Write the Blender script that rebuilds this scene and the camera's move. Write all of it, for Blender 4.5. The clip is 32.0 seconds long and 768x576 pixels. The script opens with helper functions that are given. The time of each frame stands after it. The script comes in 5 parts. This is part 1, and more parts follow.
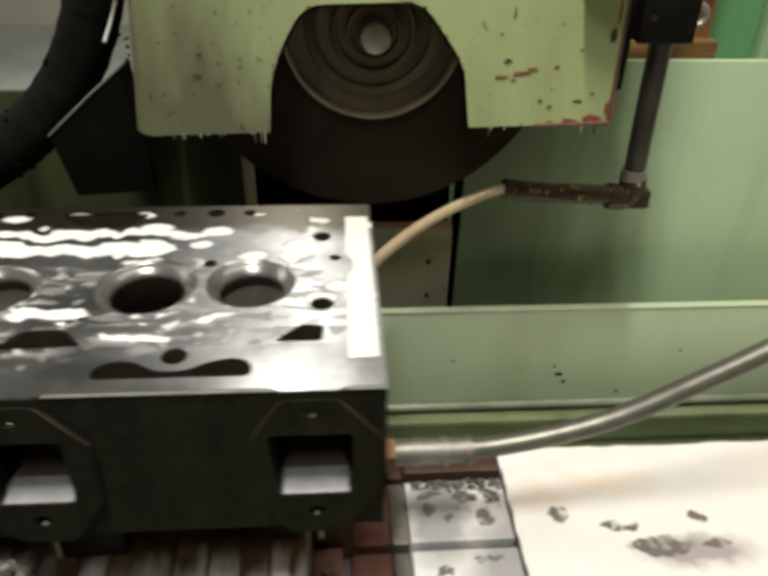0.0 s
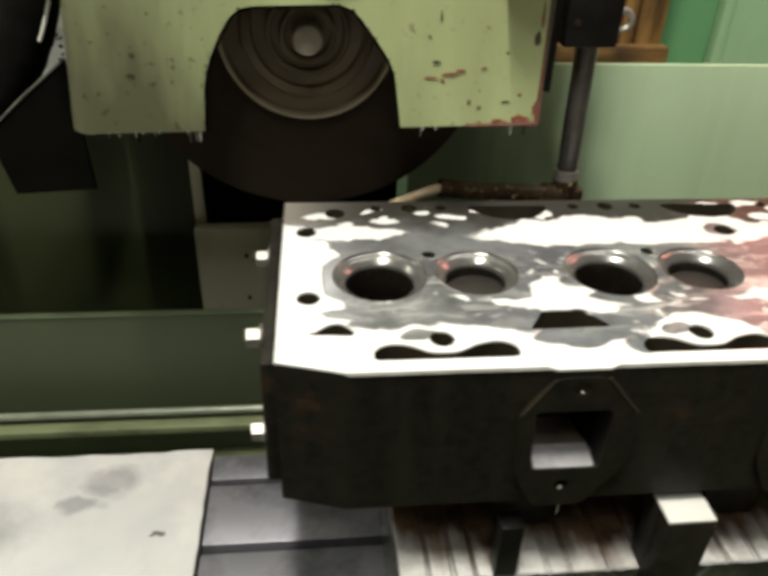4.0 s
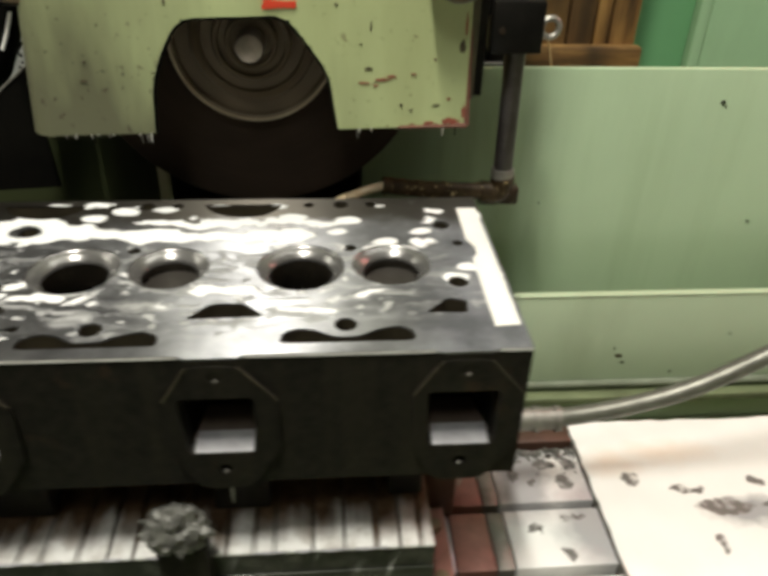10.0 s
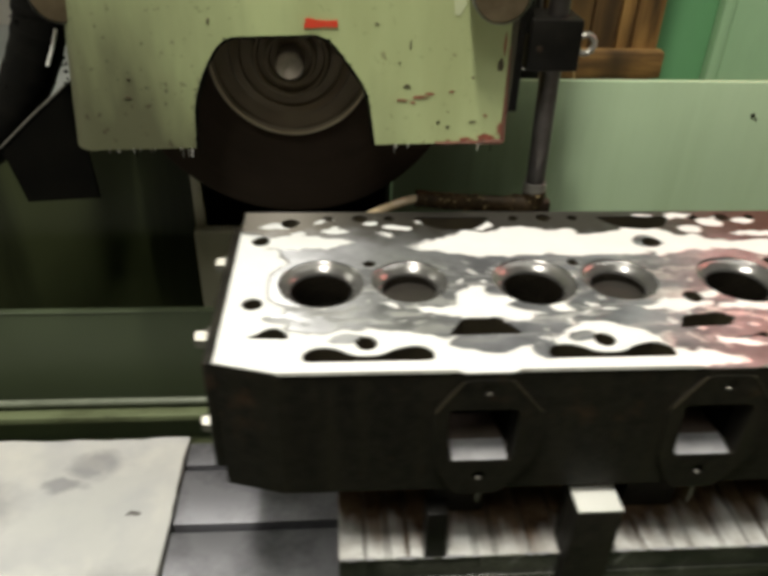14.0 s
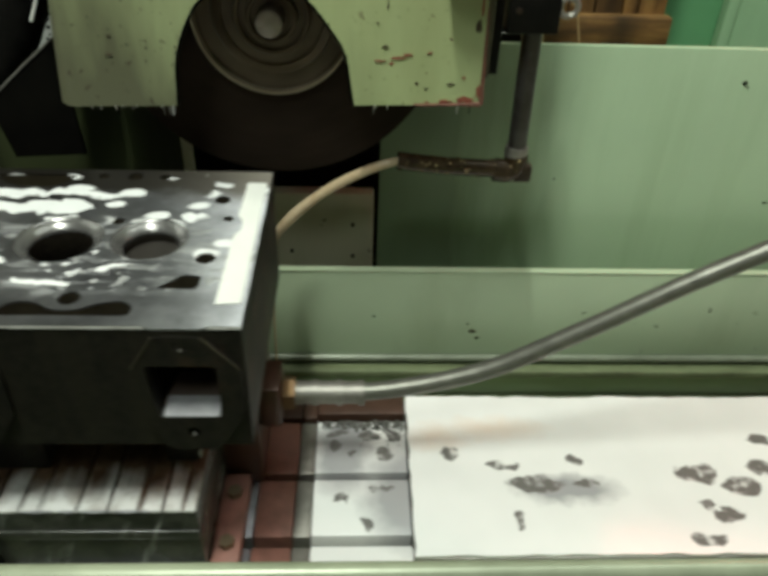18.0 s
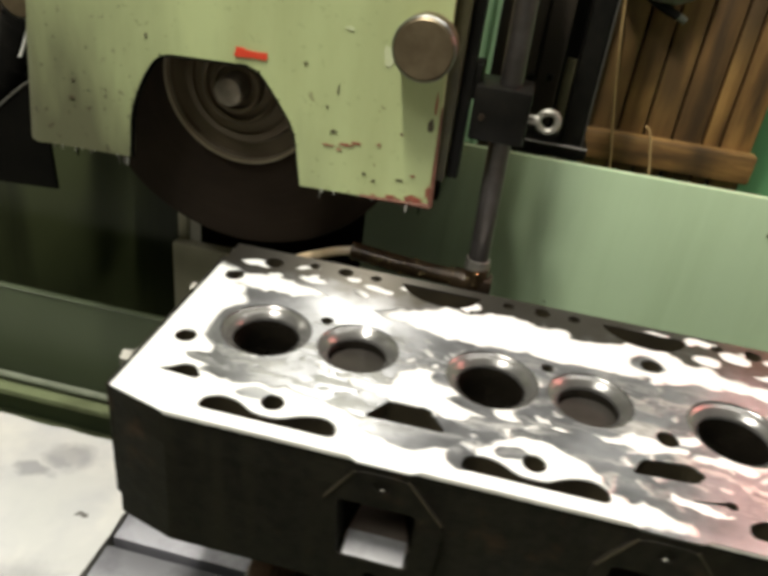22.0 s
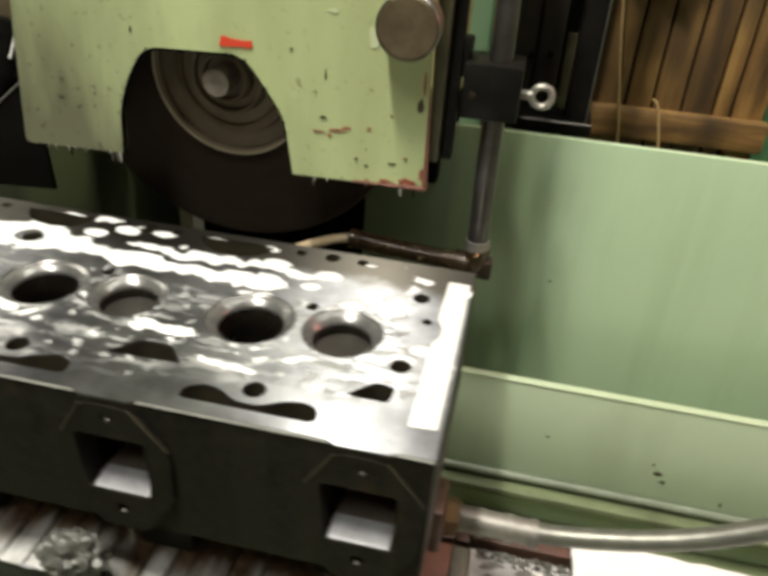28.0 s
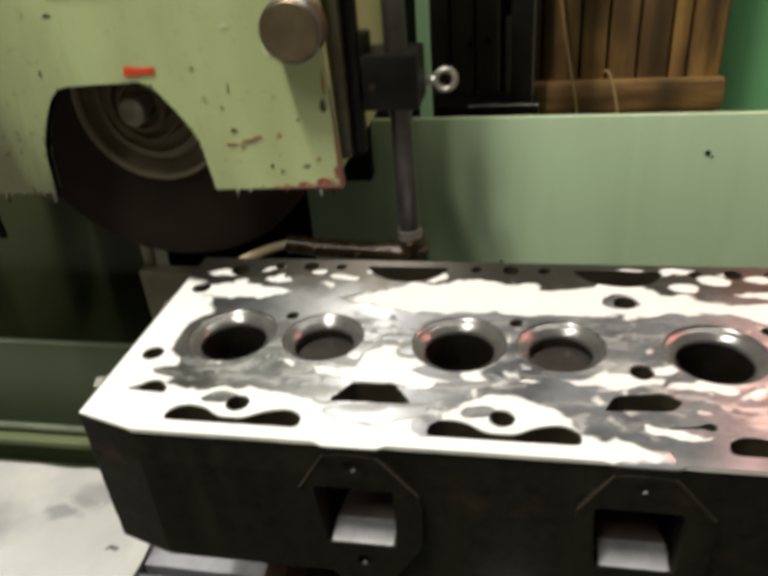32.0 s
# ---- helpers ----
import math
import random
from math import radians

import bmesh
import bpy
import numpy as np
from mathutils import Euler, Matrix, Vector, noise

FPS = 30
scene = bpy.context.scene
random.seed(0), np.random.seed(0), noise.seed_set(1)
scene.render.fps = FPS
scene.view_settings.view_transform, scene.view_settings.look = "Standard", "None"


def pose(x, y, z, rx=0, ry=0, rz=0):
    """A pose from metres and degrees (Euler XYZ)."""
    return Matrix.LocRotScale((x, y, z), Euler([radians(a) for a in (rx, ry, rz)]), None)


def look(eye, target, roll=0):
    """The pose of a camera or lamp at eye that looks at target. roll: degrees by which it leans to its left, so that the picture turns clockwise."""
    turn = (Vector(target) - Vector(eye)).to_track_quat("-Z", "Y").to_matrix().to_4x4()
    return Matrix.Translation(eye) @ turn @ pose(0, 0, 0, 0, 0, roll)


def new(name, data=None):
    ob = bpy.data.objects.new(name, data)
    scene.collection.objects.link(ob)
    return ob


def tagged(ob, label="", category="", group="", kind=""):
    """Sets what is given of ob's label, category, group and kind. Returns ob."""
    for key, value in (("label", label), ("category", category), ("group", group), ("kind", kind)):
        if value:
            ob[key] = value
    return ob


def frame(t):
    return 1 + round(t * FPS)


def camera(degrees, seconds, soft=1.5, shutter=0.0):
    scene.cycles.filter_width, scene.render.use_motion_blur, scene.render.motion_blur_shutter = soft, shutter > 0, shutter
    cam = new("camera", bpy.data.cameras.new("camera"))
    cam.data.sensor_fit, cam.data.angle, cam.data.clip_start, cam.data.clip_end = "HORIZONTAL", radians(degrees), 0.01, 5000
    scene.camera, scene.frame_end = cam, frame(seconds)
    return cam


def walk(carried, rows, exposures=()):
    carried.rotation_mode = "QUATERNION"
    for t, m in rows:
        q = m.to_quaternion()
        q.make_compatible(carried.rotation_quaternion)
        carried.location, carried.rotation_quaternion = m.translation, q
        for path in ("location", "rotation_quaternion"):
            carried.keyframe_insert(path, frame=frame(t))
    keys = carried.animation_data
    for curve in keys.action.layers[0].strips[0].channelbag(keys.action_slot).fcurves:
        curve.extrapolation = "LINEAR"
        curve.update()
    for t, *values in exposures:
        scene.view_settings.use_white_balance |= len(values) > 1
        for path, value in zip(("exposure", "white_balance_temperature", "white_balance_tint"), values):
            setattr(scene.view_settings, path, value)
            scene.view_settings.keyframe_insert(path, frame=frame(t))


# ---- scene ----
cam = camera(56.48, 32.0, soft=4.2, shutter=0.5)
walk(cam, [
    (0, pose(-0.0949, -0.3119, 1.2871, 56.98, -1.14, -3.75)),
    (0.5, pose(-0.1052, -0.3124, 1.2814, 57.88, -1.58, -5.01)),
    (1, pose(-0.1066, -0.3152, 1.2867, 57.44, -1.55, -5.11)),
    (1.5, pose(-0.1082, -0.3165, 1.2893, 57.18, -1.71, -5.92)),
    (2, pose(-0.1085, -0.3131, 1.2917, 56.53, -1.80, -5.77)),
    (2.5, pose(-0.0948, -0.3189, 1.2782, 58.70, -1.37, -4.29)),
    (3, pose(-0.0965, -0.3197, 1.2813, 58.23, -1.60, -4.61)),
    (3.5, pose(-0.0856, -0.3240, 1.2878, 57.82, -1.86, -5.35)),
    (5.5, pose(-0.0443, -0.3205, 1.2889, 56.53, -2.01, -4.48)),
    (6, pose(-0.0490, -0.3192, 1.2999, 57.22, -1.86, -4.29)),
    (6.5, pose(-0.0577, -0.3240, 1.2980, 57.76, -1.76, -4.87)),
    (7, pose(-0.0592, -0.3288, 1.3046, 57.56, -1.81, -4.78)),
    (7.5, pose(-0.0597, -0.3297, 1.3070, 57.57, -2.35, -4.64)),
    (8, pose(-0.0671, -0.3281, 1.3010, 57.93, -2.37, -5.37)),
    (8.5, pose(-0.0649, -0.3566, 1.3052, 58.17, -1.97, -1.74)),
    (9, pose(-0.0485, -0.3551, 1.3098, 56.24, -2.14, -4.30)),
    (9.5, pose(-0.0337, -0.3536, 1.2998, 57.24, -1.76, -4.40)),
    (10, pose(-0.0271, -0.3544, 1.3028, 57.11, -1.49, -4.31)),
    (10.5, pose(-0.0251, -0.3567, 1.3043, 56.88, -1.43, -4.01)),
    (11, pose(-0.0279, -0.3555, 1.3055, 56.99, -1.61, -4.21)),
    (11.5, pose(-0.0247, -0.3547, 1.3080, 56.78, -1.54, -3.33)),
    (12, pose(-0.0246, -0.3425, 1.3104, 55.90, -0.57, -2.95)),
    (12.5, pose(-0.0450, -0.3486, 1.3178, 57.18, -1.92, -3.65)),
    (13, pose(-0.0554, -0.3505, 1.3153, 56.94, -1.99, -3.95)),
    (13.5, pose(-0.0550, -0.3486, 1.3156, 56.55, -1.95, -4.00)),
    (14, pose(-0.0445, -0.3518, 1.3176, 56.44, -1.55, -3.51)),
    (14.5, pose(-0.0370, -0.3624, 1.3204, 56.56, -2.52, -4.47)),
    (15, pose(-0.0242, -0.3630, 1.3145, 55.08, -1.96, -4.52)),
    (15.5, pose(0.0116, -0.3570, 1.3167, 53.66, -1.64, -3.30)),
    (17.5, pose(-0.0197, -0.3609, 1.3137, 54.40, -1.96, -2.16)),
    (18, pose(-0.0188, -0.3614, 1.3181, 53.85, -1.81, -1.68)),
    (18.5, pose(-0.0197, -0.3597, 1.3182, 53.88, -2.09, -1.61)),
    (19, pose(-0.0156, -0.3595, 1.3128, 54.69, -1.65, -1.20)),
    (19.5, pose(-0.0118, -0.3657, 1.3222, 56.54, -1.31, 0.26)),
    (20, pose(0.0467, -0.4068, 1.3341, 60.58, -1.95, 5.75)),
    (20.5, pose(0.0968, -0.4151, 1.3275, 59.98, -5.50, 10.80)),
    (21, pose(0.1094, -0.3694, 1.3301, 61.01, -7.46, 9.63)),
    (21.5, pose(0.1015, -0.3281, 1.3133, 60.49, -7.11, 11.55)),
    (22, pose(0.0966, -0.3173, 1.3168, 59.31, -6.47, 12.17)),
    (22.5, pose(0.0991, -0.3114, 1.3168, 58.80, -6.20, 11.48)),
    (23, pose(0.1027, -0.3136, 1.3123, 59.66, -5.32, 12.20)),
    (23.5, pose(0.1008, -0.3133, 1.3139, 59.38, -5.26, 12.20)),
    (24, pose(0.1068, -0.3141, 1.3118, 59.87, -4.79, 12.78)),
    (24.5, pose(0.1016, -0.3192, 1.3073, 60.44, -5.08, 13.30)),
    (25, pose(0.0939, -0.3162, 1.3188, 58.46, -5.71, 12.30)),
    (25.5, pose(0.0958, -0.3120, 1.3162, 58.09, -5.44, 12.83)),
    (27.5, pose(0.1079, -0.3122, 1.3159, 57.62, -3.75, 12.20)),
    (28, pose(0.1092, -0.3118, 1.3134, 58.48, -3.54, 12.30)),
    (28.5, pose(0.1069, -0.3137, 1.3080, 59.02, -3.93, 13.10)),
    (29, pose(0.1047, -0.3177, 1.3177, 57.46, -4.01, 12.61)),
    (29.5, pose(0.1055, -0.3181, 1.3193, 57.95, -3.43, 12.76)),
    (30, pose(0.1054, -0.3122, 1.3149, 58.61, -2.90, 13.17)),
    (30.5, pose(0.1034, -0.3075, 1.3149, 58.55, -3.46, 12.71)),
    (31, pose(0.1057, -0.3048, 1.3125, 58.80, -2.89, 11.52)),
    (31.5, pose(0.1214, -0.2936, 1.2949, 55.76, 0.18, 10.65)),
    (32, pose(0.1648, -0.3123, 1.3071, 59.53, 4.23, 10.02)),
], exposures=[(0.0, 0.08, 6500, 10), (3.0, 0.20, 6500, 10), (6.0, -0.06, 6500, 10), (7.0, 0.04, 6500, 10), (9.0, 0.12, 6500, 10), (12.0, 0.06, 6500, 10), (15.0, -0.10, 6500, 9), (16.5, -0.14, 6300, 5), (18.0, -0.18, 6050, -1), (19.0, -0.04, 6100, 0), (20.0, 0.25, 6400, 7), (21.0, 0.40, 6500, 10), (22.0, 0.24, 6500, 10), (25.0, 0.12, 6500, 10), (28.0, 0.42, 6500, 10), (30.0, 0.13, 6500, 10), (32.0, -0.02, 6500, 10)])

# ---- world and lights ----
Z0 = 1.10        # height of the workpiece's machined face above the floor


def lamp(name, size, size_y, energy, colour, eye, target):
    data = bpy.data.lights.new(name, "AREA")
    data.shape, data.size, data.size_y, data.energy, data.color = "RECTANGLE", size, size_y, energy, colour
    ob = new(name, data)
    ob.matrix_world = look(eye, target)
    return ob


world = bpy.data.worlds.new("world")
scene.world = world
world.use_nodes = True
world.node_tree.nodes["Background"].inputs[0].default_value = (0.80, 0.86, 0.80, 1)
world.node_tree.nodes["Background"].inputs[1].default_value = 0.035
# the machine lamp in front of and above the wheel head, to its left, and two fill lights added at ceiling height,
# sources unseen
lamp("machine_lamp", 0.06, 0.36, 24.0, (1.0, 0.955, 0.85), (-0.19, -0.36, Z0 + 1.40), (-0.19, -0.36 + 0.001, Z0))
lamp("ceiling_tube", 1.2, 0.25, 10.0, (1.0, 0.98, 0.90), (0.7, 0.22, 2.75), (0.35, 0.7, Z0))
lamp("ceiling_tube", 0.30, 0.60, 11.5, (1.0, 0.985, 0.90), (-0.30, -1.10, 2.94), (0.0, 0.1, Z0))
# added fill that brightens the frame and wall at the left, no lamp known there
lamp("bench_lamp", 0.8, 0.12, 8.0, (1.0, 0.97, 0.84), (-1.10, 0.42, 1.85), (-0.80, 1.10, Z0 + 0.1))

# red light added above the right half of the table for the red cast there, source unseen
lamp("red_lamp", 0.22, 0.09, 0.66, (1.0, 0.32, 0.27), (0.46, 0.205, Z0 + 0.28), (0.36, -0.20, Z0))

# ---- materials ----


class Graph:
    """A small shader graph writer."""

    def __init__(self, name):
        self.mat = bpy.data.materials.new(name)
        self.mat.use_nodes = True
        self.n, self.l = self.mat.node_tree.nodes, self.mat.node_tree.links
        self.bsdf = self.n["Principled BSDF"]
        self.coord = self.n.new("ShaderNodeTexCoord").outputs["Object"]

    def put(self, socket, value):
        if hasattr(value, "is_linked"):
            self.l.new(value, socket)
        else:
            socket.default_value = value

    def math(self, op, a, b=0.0):
        n = self.n.new("ShaderNodeMath")
        n.operation = op
        self.put(n.inputs[0], a)
        self.put(n.inputs[1], b)
        return n.outputs[0]

    def vec(self, op, a, b=(0, 0, 0)):
        n = self.n.new("ShaderNodeVectorMath")
        n.operation = op
        self.put(n.inputs[0], a)
        self.put(n.inputs[1], b)
        return n.outputs["Value"] if op == "LENGTH" else n.outputs[0]

    def scaled(self, s):
        return self.vec("MULTIPLY", self.coord, s if isinstance(s, tuple) else (s, s, s))

    def noise(self, scale, detail=3.0, rough=0.55, vector=None, colour=False):
        n = self.n.new("ShaderNodeTexNoise")
        n.inputs["Scale"].default_value, n.inputs["Detail"].default_value, n.inputs["Roughness"].default_value = scale, detail, rough
        self.put(n.inputs["Vector"], self.coord if vector is None else vector)
        return n.outputs["Color" if colour else "Fac"]

    def ramp(self, fac, *stops):
        n = self.n.new("ShaderNodeValToRGB")
        self.put(n.inputs[0], fac)
        el = n.color_ramp.elements
        while len(el) < len(stops):
            el.new(0.5)
        for e, (pos, col) in zip(el, stops):
            e.position = pos
            e.color = (col, col, col, 1) if isinstance(col, (int, float)) else (*col, 1)
        return n.outputs[0]

    def mix(self, fac, a, b):
        n = self.n.new("ShaderNodeMix")
        n.data_type = "RGBA"
        self.put(n.inputs[0], fac)
        for s, v in ((n.inputs[6], a), (n.inputs[7], b)):
            self.put(s, (*v, 1) if isinstance(v, tuple) and len(v) == 3 else v)
        return n.outputs[2]

    def bump(self, height, strength=0.3, distance=0.001):
        n = self.n.new("ShaderNodeBump")
        n.inputs["Strength"].default_value, n.inputs["Distance"].default_value = strength, distance
        self.put(n.inputs["Height"], height)
        self.l.new(n.outputs[0], self.bsdf.inputs["Normal"])

    def done(self, colour, rough=0.5, metal=0.0, **more):
        self.put(self.bsdf.inputs["Base Color"], (*colour, 1) if isinstance(colour, tuple) and len(colour) == 3 else colour)
        self.put(self.bsdf.inputs["Roughness"], rough)
        self.put(self.bsdf.inputs["Metallic"], metal)
        for k, v in more.items():
            self.put(self.bsdf.inputs[k.replace("_", " ")], v)
        return self.mat


def paint(name, base, dirt, dirt_amount=0.5, chips=None, rough=0.42, streak=(14, 14, 3), sludge=False, oily=None, mist_shade=None):
    """Machine paint: cloudy tone, runs of dirt, chips down to the primer."""
    g = Graph(name)
    cloud = g.noise(5.0, 4, 0.6)
    runs = g.noise(1.0, 5, 0.6, g.scaled(streak))
    tone = g.mix(g.ramp(cloud, (0.3, 0.0), (0.75, 0.5)), base, tuple(v * 0.72 for v in base))
    tone = g.mix(g.ramp(runs, (0.48, 0.0), (0.78, dirt_amount)), tone, dirt)
    if chips:
        spots = g.noise(70.0, 3, 0.6)
        where = g.ramp(g.noise(11.0, 2, 0.5), (0.50, 0.0), (0.60, 1.0))
        chip = g.math("MULTIPLY", g.ramp(spots, (0.672, 0.0), (0.690, 1.0)), where)
        tone = g.mix(chip, tone, chips)
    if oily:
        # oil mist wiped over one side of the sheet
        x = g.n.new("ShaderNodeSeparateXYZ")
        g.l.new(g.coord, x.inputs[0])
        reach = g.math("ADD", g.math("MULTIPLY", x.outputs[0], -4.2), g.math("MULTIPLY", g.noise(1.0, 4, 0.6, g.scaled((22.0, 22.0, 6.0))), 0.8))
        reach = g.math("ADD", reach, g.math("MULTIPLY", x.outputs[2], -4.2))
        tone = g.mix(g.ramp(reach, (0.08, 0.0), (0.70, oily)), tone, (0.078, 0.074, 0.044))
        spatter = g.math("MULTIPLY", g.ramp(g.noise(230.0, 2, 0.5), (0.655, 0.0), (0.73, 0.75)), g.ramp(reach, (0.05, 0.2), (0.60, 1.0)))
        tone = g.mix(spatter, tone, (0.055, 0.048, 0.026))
    if mist_shade:
        # the guard's shade painted on the sheet next to the wheel, mixed with some oil mist
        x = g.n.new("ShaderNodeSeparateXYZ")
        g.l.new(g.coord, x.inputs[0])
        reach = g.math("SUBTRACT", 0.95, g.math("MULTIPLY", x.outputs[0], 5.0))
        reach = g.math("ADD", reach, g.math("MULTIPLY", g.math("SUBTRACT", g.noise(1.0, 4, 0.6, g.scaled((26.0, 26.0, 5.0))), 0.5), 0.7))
        tone = g.mix(g.ramp(reach, (0.25, 0.0), (0.62, mist_shade)), tone, (0.085, 0.115, 0.055))
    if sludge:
        # grinding sludge caked on the tray towards the spray side, with that side's shade painted in too
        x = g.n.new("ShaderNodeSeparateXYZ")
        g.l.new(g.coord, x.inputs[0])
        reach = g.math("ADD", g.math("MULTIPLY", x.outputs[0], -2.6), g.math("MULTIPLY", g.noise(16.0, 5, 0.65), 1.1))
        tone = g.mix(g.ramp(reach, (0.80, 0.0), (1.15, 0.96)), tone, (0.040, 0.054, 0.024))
    fine = g.noise(240.0, 2)
    g.bump(g.math("ADD", g.math("MULTIPLY", cloud, 2.0), g.math("MULTIPLY", fine, 0.3)), 0.25, 0.0015)
    return g.done(tone, g.math("ADD", rough, g.math("MULTIPLY", runs, 0.18)))


def plain(name, base, other, scale=30.0, rough=0.5, metal=0.0, bump=0.3, spread=(0.35, 0.7), **more):
    g = Graph(name)
    f = g.noise(scale, 5, 0.62)
    big = g.noise(scale * 0.17, 3, 0.5)
    c = g.mix(g.ramp(f, (spread[0], 0.0), (spread[1], 1.0)), base, other)
    c = g.mix(g.ramp(big, (0.4, 0.0), (0.75, 0.5)), c, tuple(v * 0.6 for v in base))
    g.bump(f, bump, 0.001)
    return g.done(c, g.math("ADD", rough - 0.08, g.math("MULTIPLY", big, 0.16)), metal, **more)


def film(name, origin, patches, metal_base, metal_rough, drops=None, bare=(), lay=""):
    """Ground steel with a film of milky coolant: patches are (x, y, half length, half width) in the table's axes."""
    g = Graph(name)
    warp = g.vec("MULTIPLY", g.vec("SUBTRACT", g.noise(38.0, 3, 0.6, colour=True), (0.5, 0.5, 0.5)), (0.036, 0.026, 0.0))
    g.coord = g.vec("ADD", g.coord, origin)
    p = g.vec("ADD", g.coord, warp)
    best = None
    for x, y, rx, ry in patches:
        d = g.vec("LENGTH", g.vec("MULTIPLY", g.vec("SUBTRACT", p, (x, y, 0)), (1 / rx, 1 / ry, 0)))
        best = d if best is None else g.math("MINIMUM", best, d)
    mask = g.ramp(best, (0.93, 1.0), (1.0, 0.0))
    gap = None
    for x, y, rx, ry in bare:
        d = g.vec("LENGTH", g.vec("MULTIPLY", g.vec("SUBTRACT", g.vec("ADD", g.coord, g.vec("MULTIPLY", warp, (0.45, 0.45, 0.0))), (x, y, 0)), (1 / rx, 1 / ry, 0)))
        gap = d if gap is None else g.math("MINIMUM", gap, d)
    if bare:
        mask = g.math("MULTIPLY", mask, g.ramp(gap, (0.95, 0.0), (1.0, 1.0)))
    if drops:
        cell = g.n.new("ShaderNodeTexVoronoi")
        cell.inputs["Scale"].default_value = drops[0]
        g.l.new(g.vec("ADD", g.vec("MULTIPLY", g.coord, (0.62, 1.0, 1.0)), g.vec("MULTIPLY", warp, (0.3, 0.3, 0.0))), cell.inputs["Vector"])
        bead = g.ramp(cell.outputs["Distance"], (0.34, 1.0), (0.38, 0.0))
        where = g.ramp(g.noise(drops[1], 2, 0.5), (0.46, 0.0), (0.48, 1.0))
        zone = None
        for x, y, rx, ry in drops[2]:
            d = g.vec("LENGTH", g.vec("MULTIPLY", g.vec("SUBTRACT", p, (x, y, 0)), (1 / rx, 1 / ry, 0)))
            zone = d if zone is None else g.math("MINIMUM", zone, d)
        where = g.math("MULTIPLY", where, g.ramp(zone, (0.98, 1.0), (1.0, 0.0)))
        mask = g.math("MAXIMUM", mask, g.math("MULTIPLY", bead, where))
    grind = g.noise(1.0, 2, 0.5, g.scaled((14.0, 900.0, 10.0)))
    cloud = g.noise(22.0, 4, 0.6)
    steel = g.mix(g.ramp(cloud, (0.36, 0.0), (0.60, 1.0)), metal_base, tuple(v * 0.48 for v in metal_base))
    if lay:
        # the far edge coloured dark for the dark panel and guard it mirrors
        far = g.n.new("ShaderNodeSeparateXYZ")
        g.l.new(p, far.inputs[0])
        far = g.math("ADD", g.math("MULTIPLY", far.outputs[1], 10.0), g.math("MULTIPLY", g.noise(26.0, 3, 0.6), 0.5))
        steel = g.mix(g.ramp(far, (0.44, 0.0), (0.68, 0.92)), steel, (0.062, 0.055, 0.042))
    milk = g.mix(g.noise(60.0, 2), (0.84, 0.85, 0.83), (0.72, 0.73, 0.72))
    if lay:
        smear = g.ramp(g.noise(1.0, 5, 0.62, g.vec("ADD", g.scaled((34.0, 120.0, 1.0)), g.vec("MULTIPLY", warp, (60.0, 60.0, 0.0)))), (0.50, 0.0), (0.66, 0.62))
        fleck = g.ramp(g.noise(150.0, 1, 0.4), (0.60, 0.0), (0.66, 0.9))
        belt = g.ramp(g.vec("LENGTH", g.vec("MULTIPLY", g.vec("SUBTRACT", p, (0.19, -0.035, 0)), (1 / 0.34, 1 / 0.05, 0))), (0.55, 1.0), (1.0, 0.0))
        mask = g.math("MAXIMUM", mask, g.math("MULTIPLY", g.math("MAXIMUM", smear, g.math("MULTIPLY", fleck, g.ramp(g.noise(24.0, 3, 0.6), (0.46, 0.0), (0.56, 1.0)))), belt))
    colour = g.mix(mask, steel, milk)
    rough = g.math("ADD", metal_rough, g.math("MULTIPLY", cloud, 0.10 if lay else 0.18))
    rough = g.math("ADD", g.math("MULTIPLY", rough, g.math("SUBTRACT", 1.0, mask)), g.math("MULTIPLY", mask, 0.22))
    metal = g.math("MULTIPLY", 0.92 if lay else 0.75, g.math("SUBTRACT", 1.0, mask))
    g.bump(g.math("ADD", g.math("MULTIPLY", mask, 1.0), g.math("MULTIPLY", grind, 0.10)), 0.35, 0.0012)
    if not lay:
        return g.done(colour, rough, metal)
    tangent = g.n.new("ShaderNodeTangent")
    tangent.direction_type, tangent.uv_map = "UV_MAP", lay
    g.l.new(tangent.outputs[0], g.bsdf.inputs["Tangent"])
    return g.done(colour, rough, metal, Anisotropic=g.math("MULTIPLY", 1.0, g.math("SUBTRACT", 1.0, mask)))


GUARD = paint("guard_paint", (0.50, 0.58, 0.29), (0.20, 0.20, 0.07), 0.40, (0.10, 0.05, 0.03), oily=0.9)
PANEL = paint("panel_paint", (0.45, 0.59, 0.38), (0.25, 0.34, 0.17), 0.50, streak=(16, 16, 1.6), mist_shade=0.6)
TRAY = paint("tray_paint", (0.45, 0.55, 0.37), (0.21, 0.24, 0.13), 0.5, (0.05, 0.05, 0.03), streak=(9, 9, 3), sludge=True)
# grimy panel paint, made darker to hold the shade under the guard as well
DARKTRAY = paint("grimy_shade_paint", (0.042, 0.051, 0.021), (0.006, 0.007, 0.003), 0.97, streak=(24, 24, 2.2), rough=0.30)


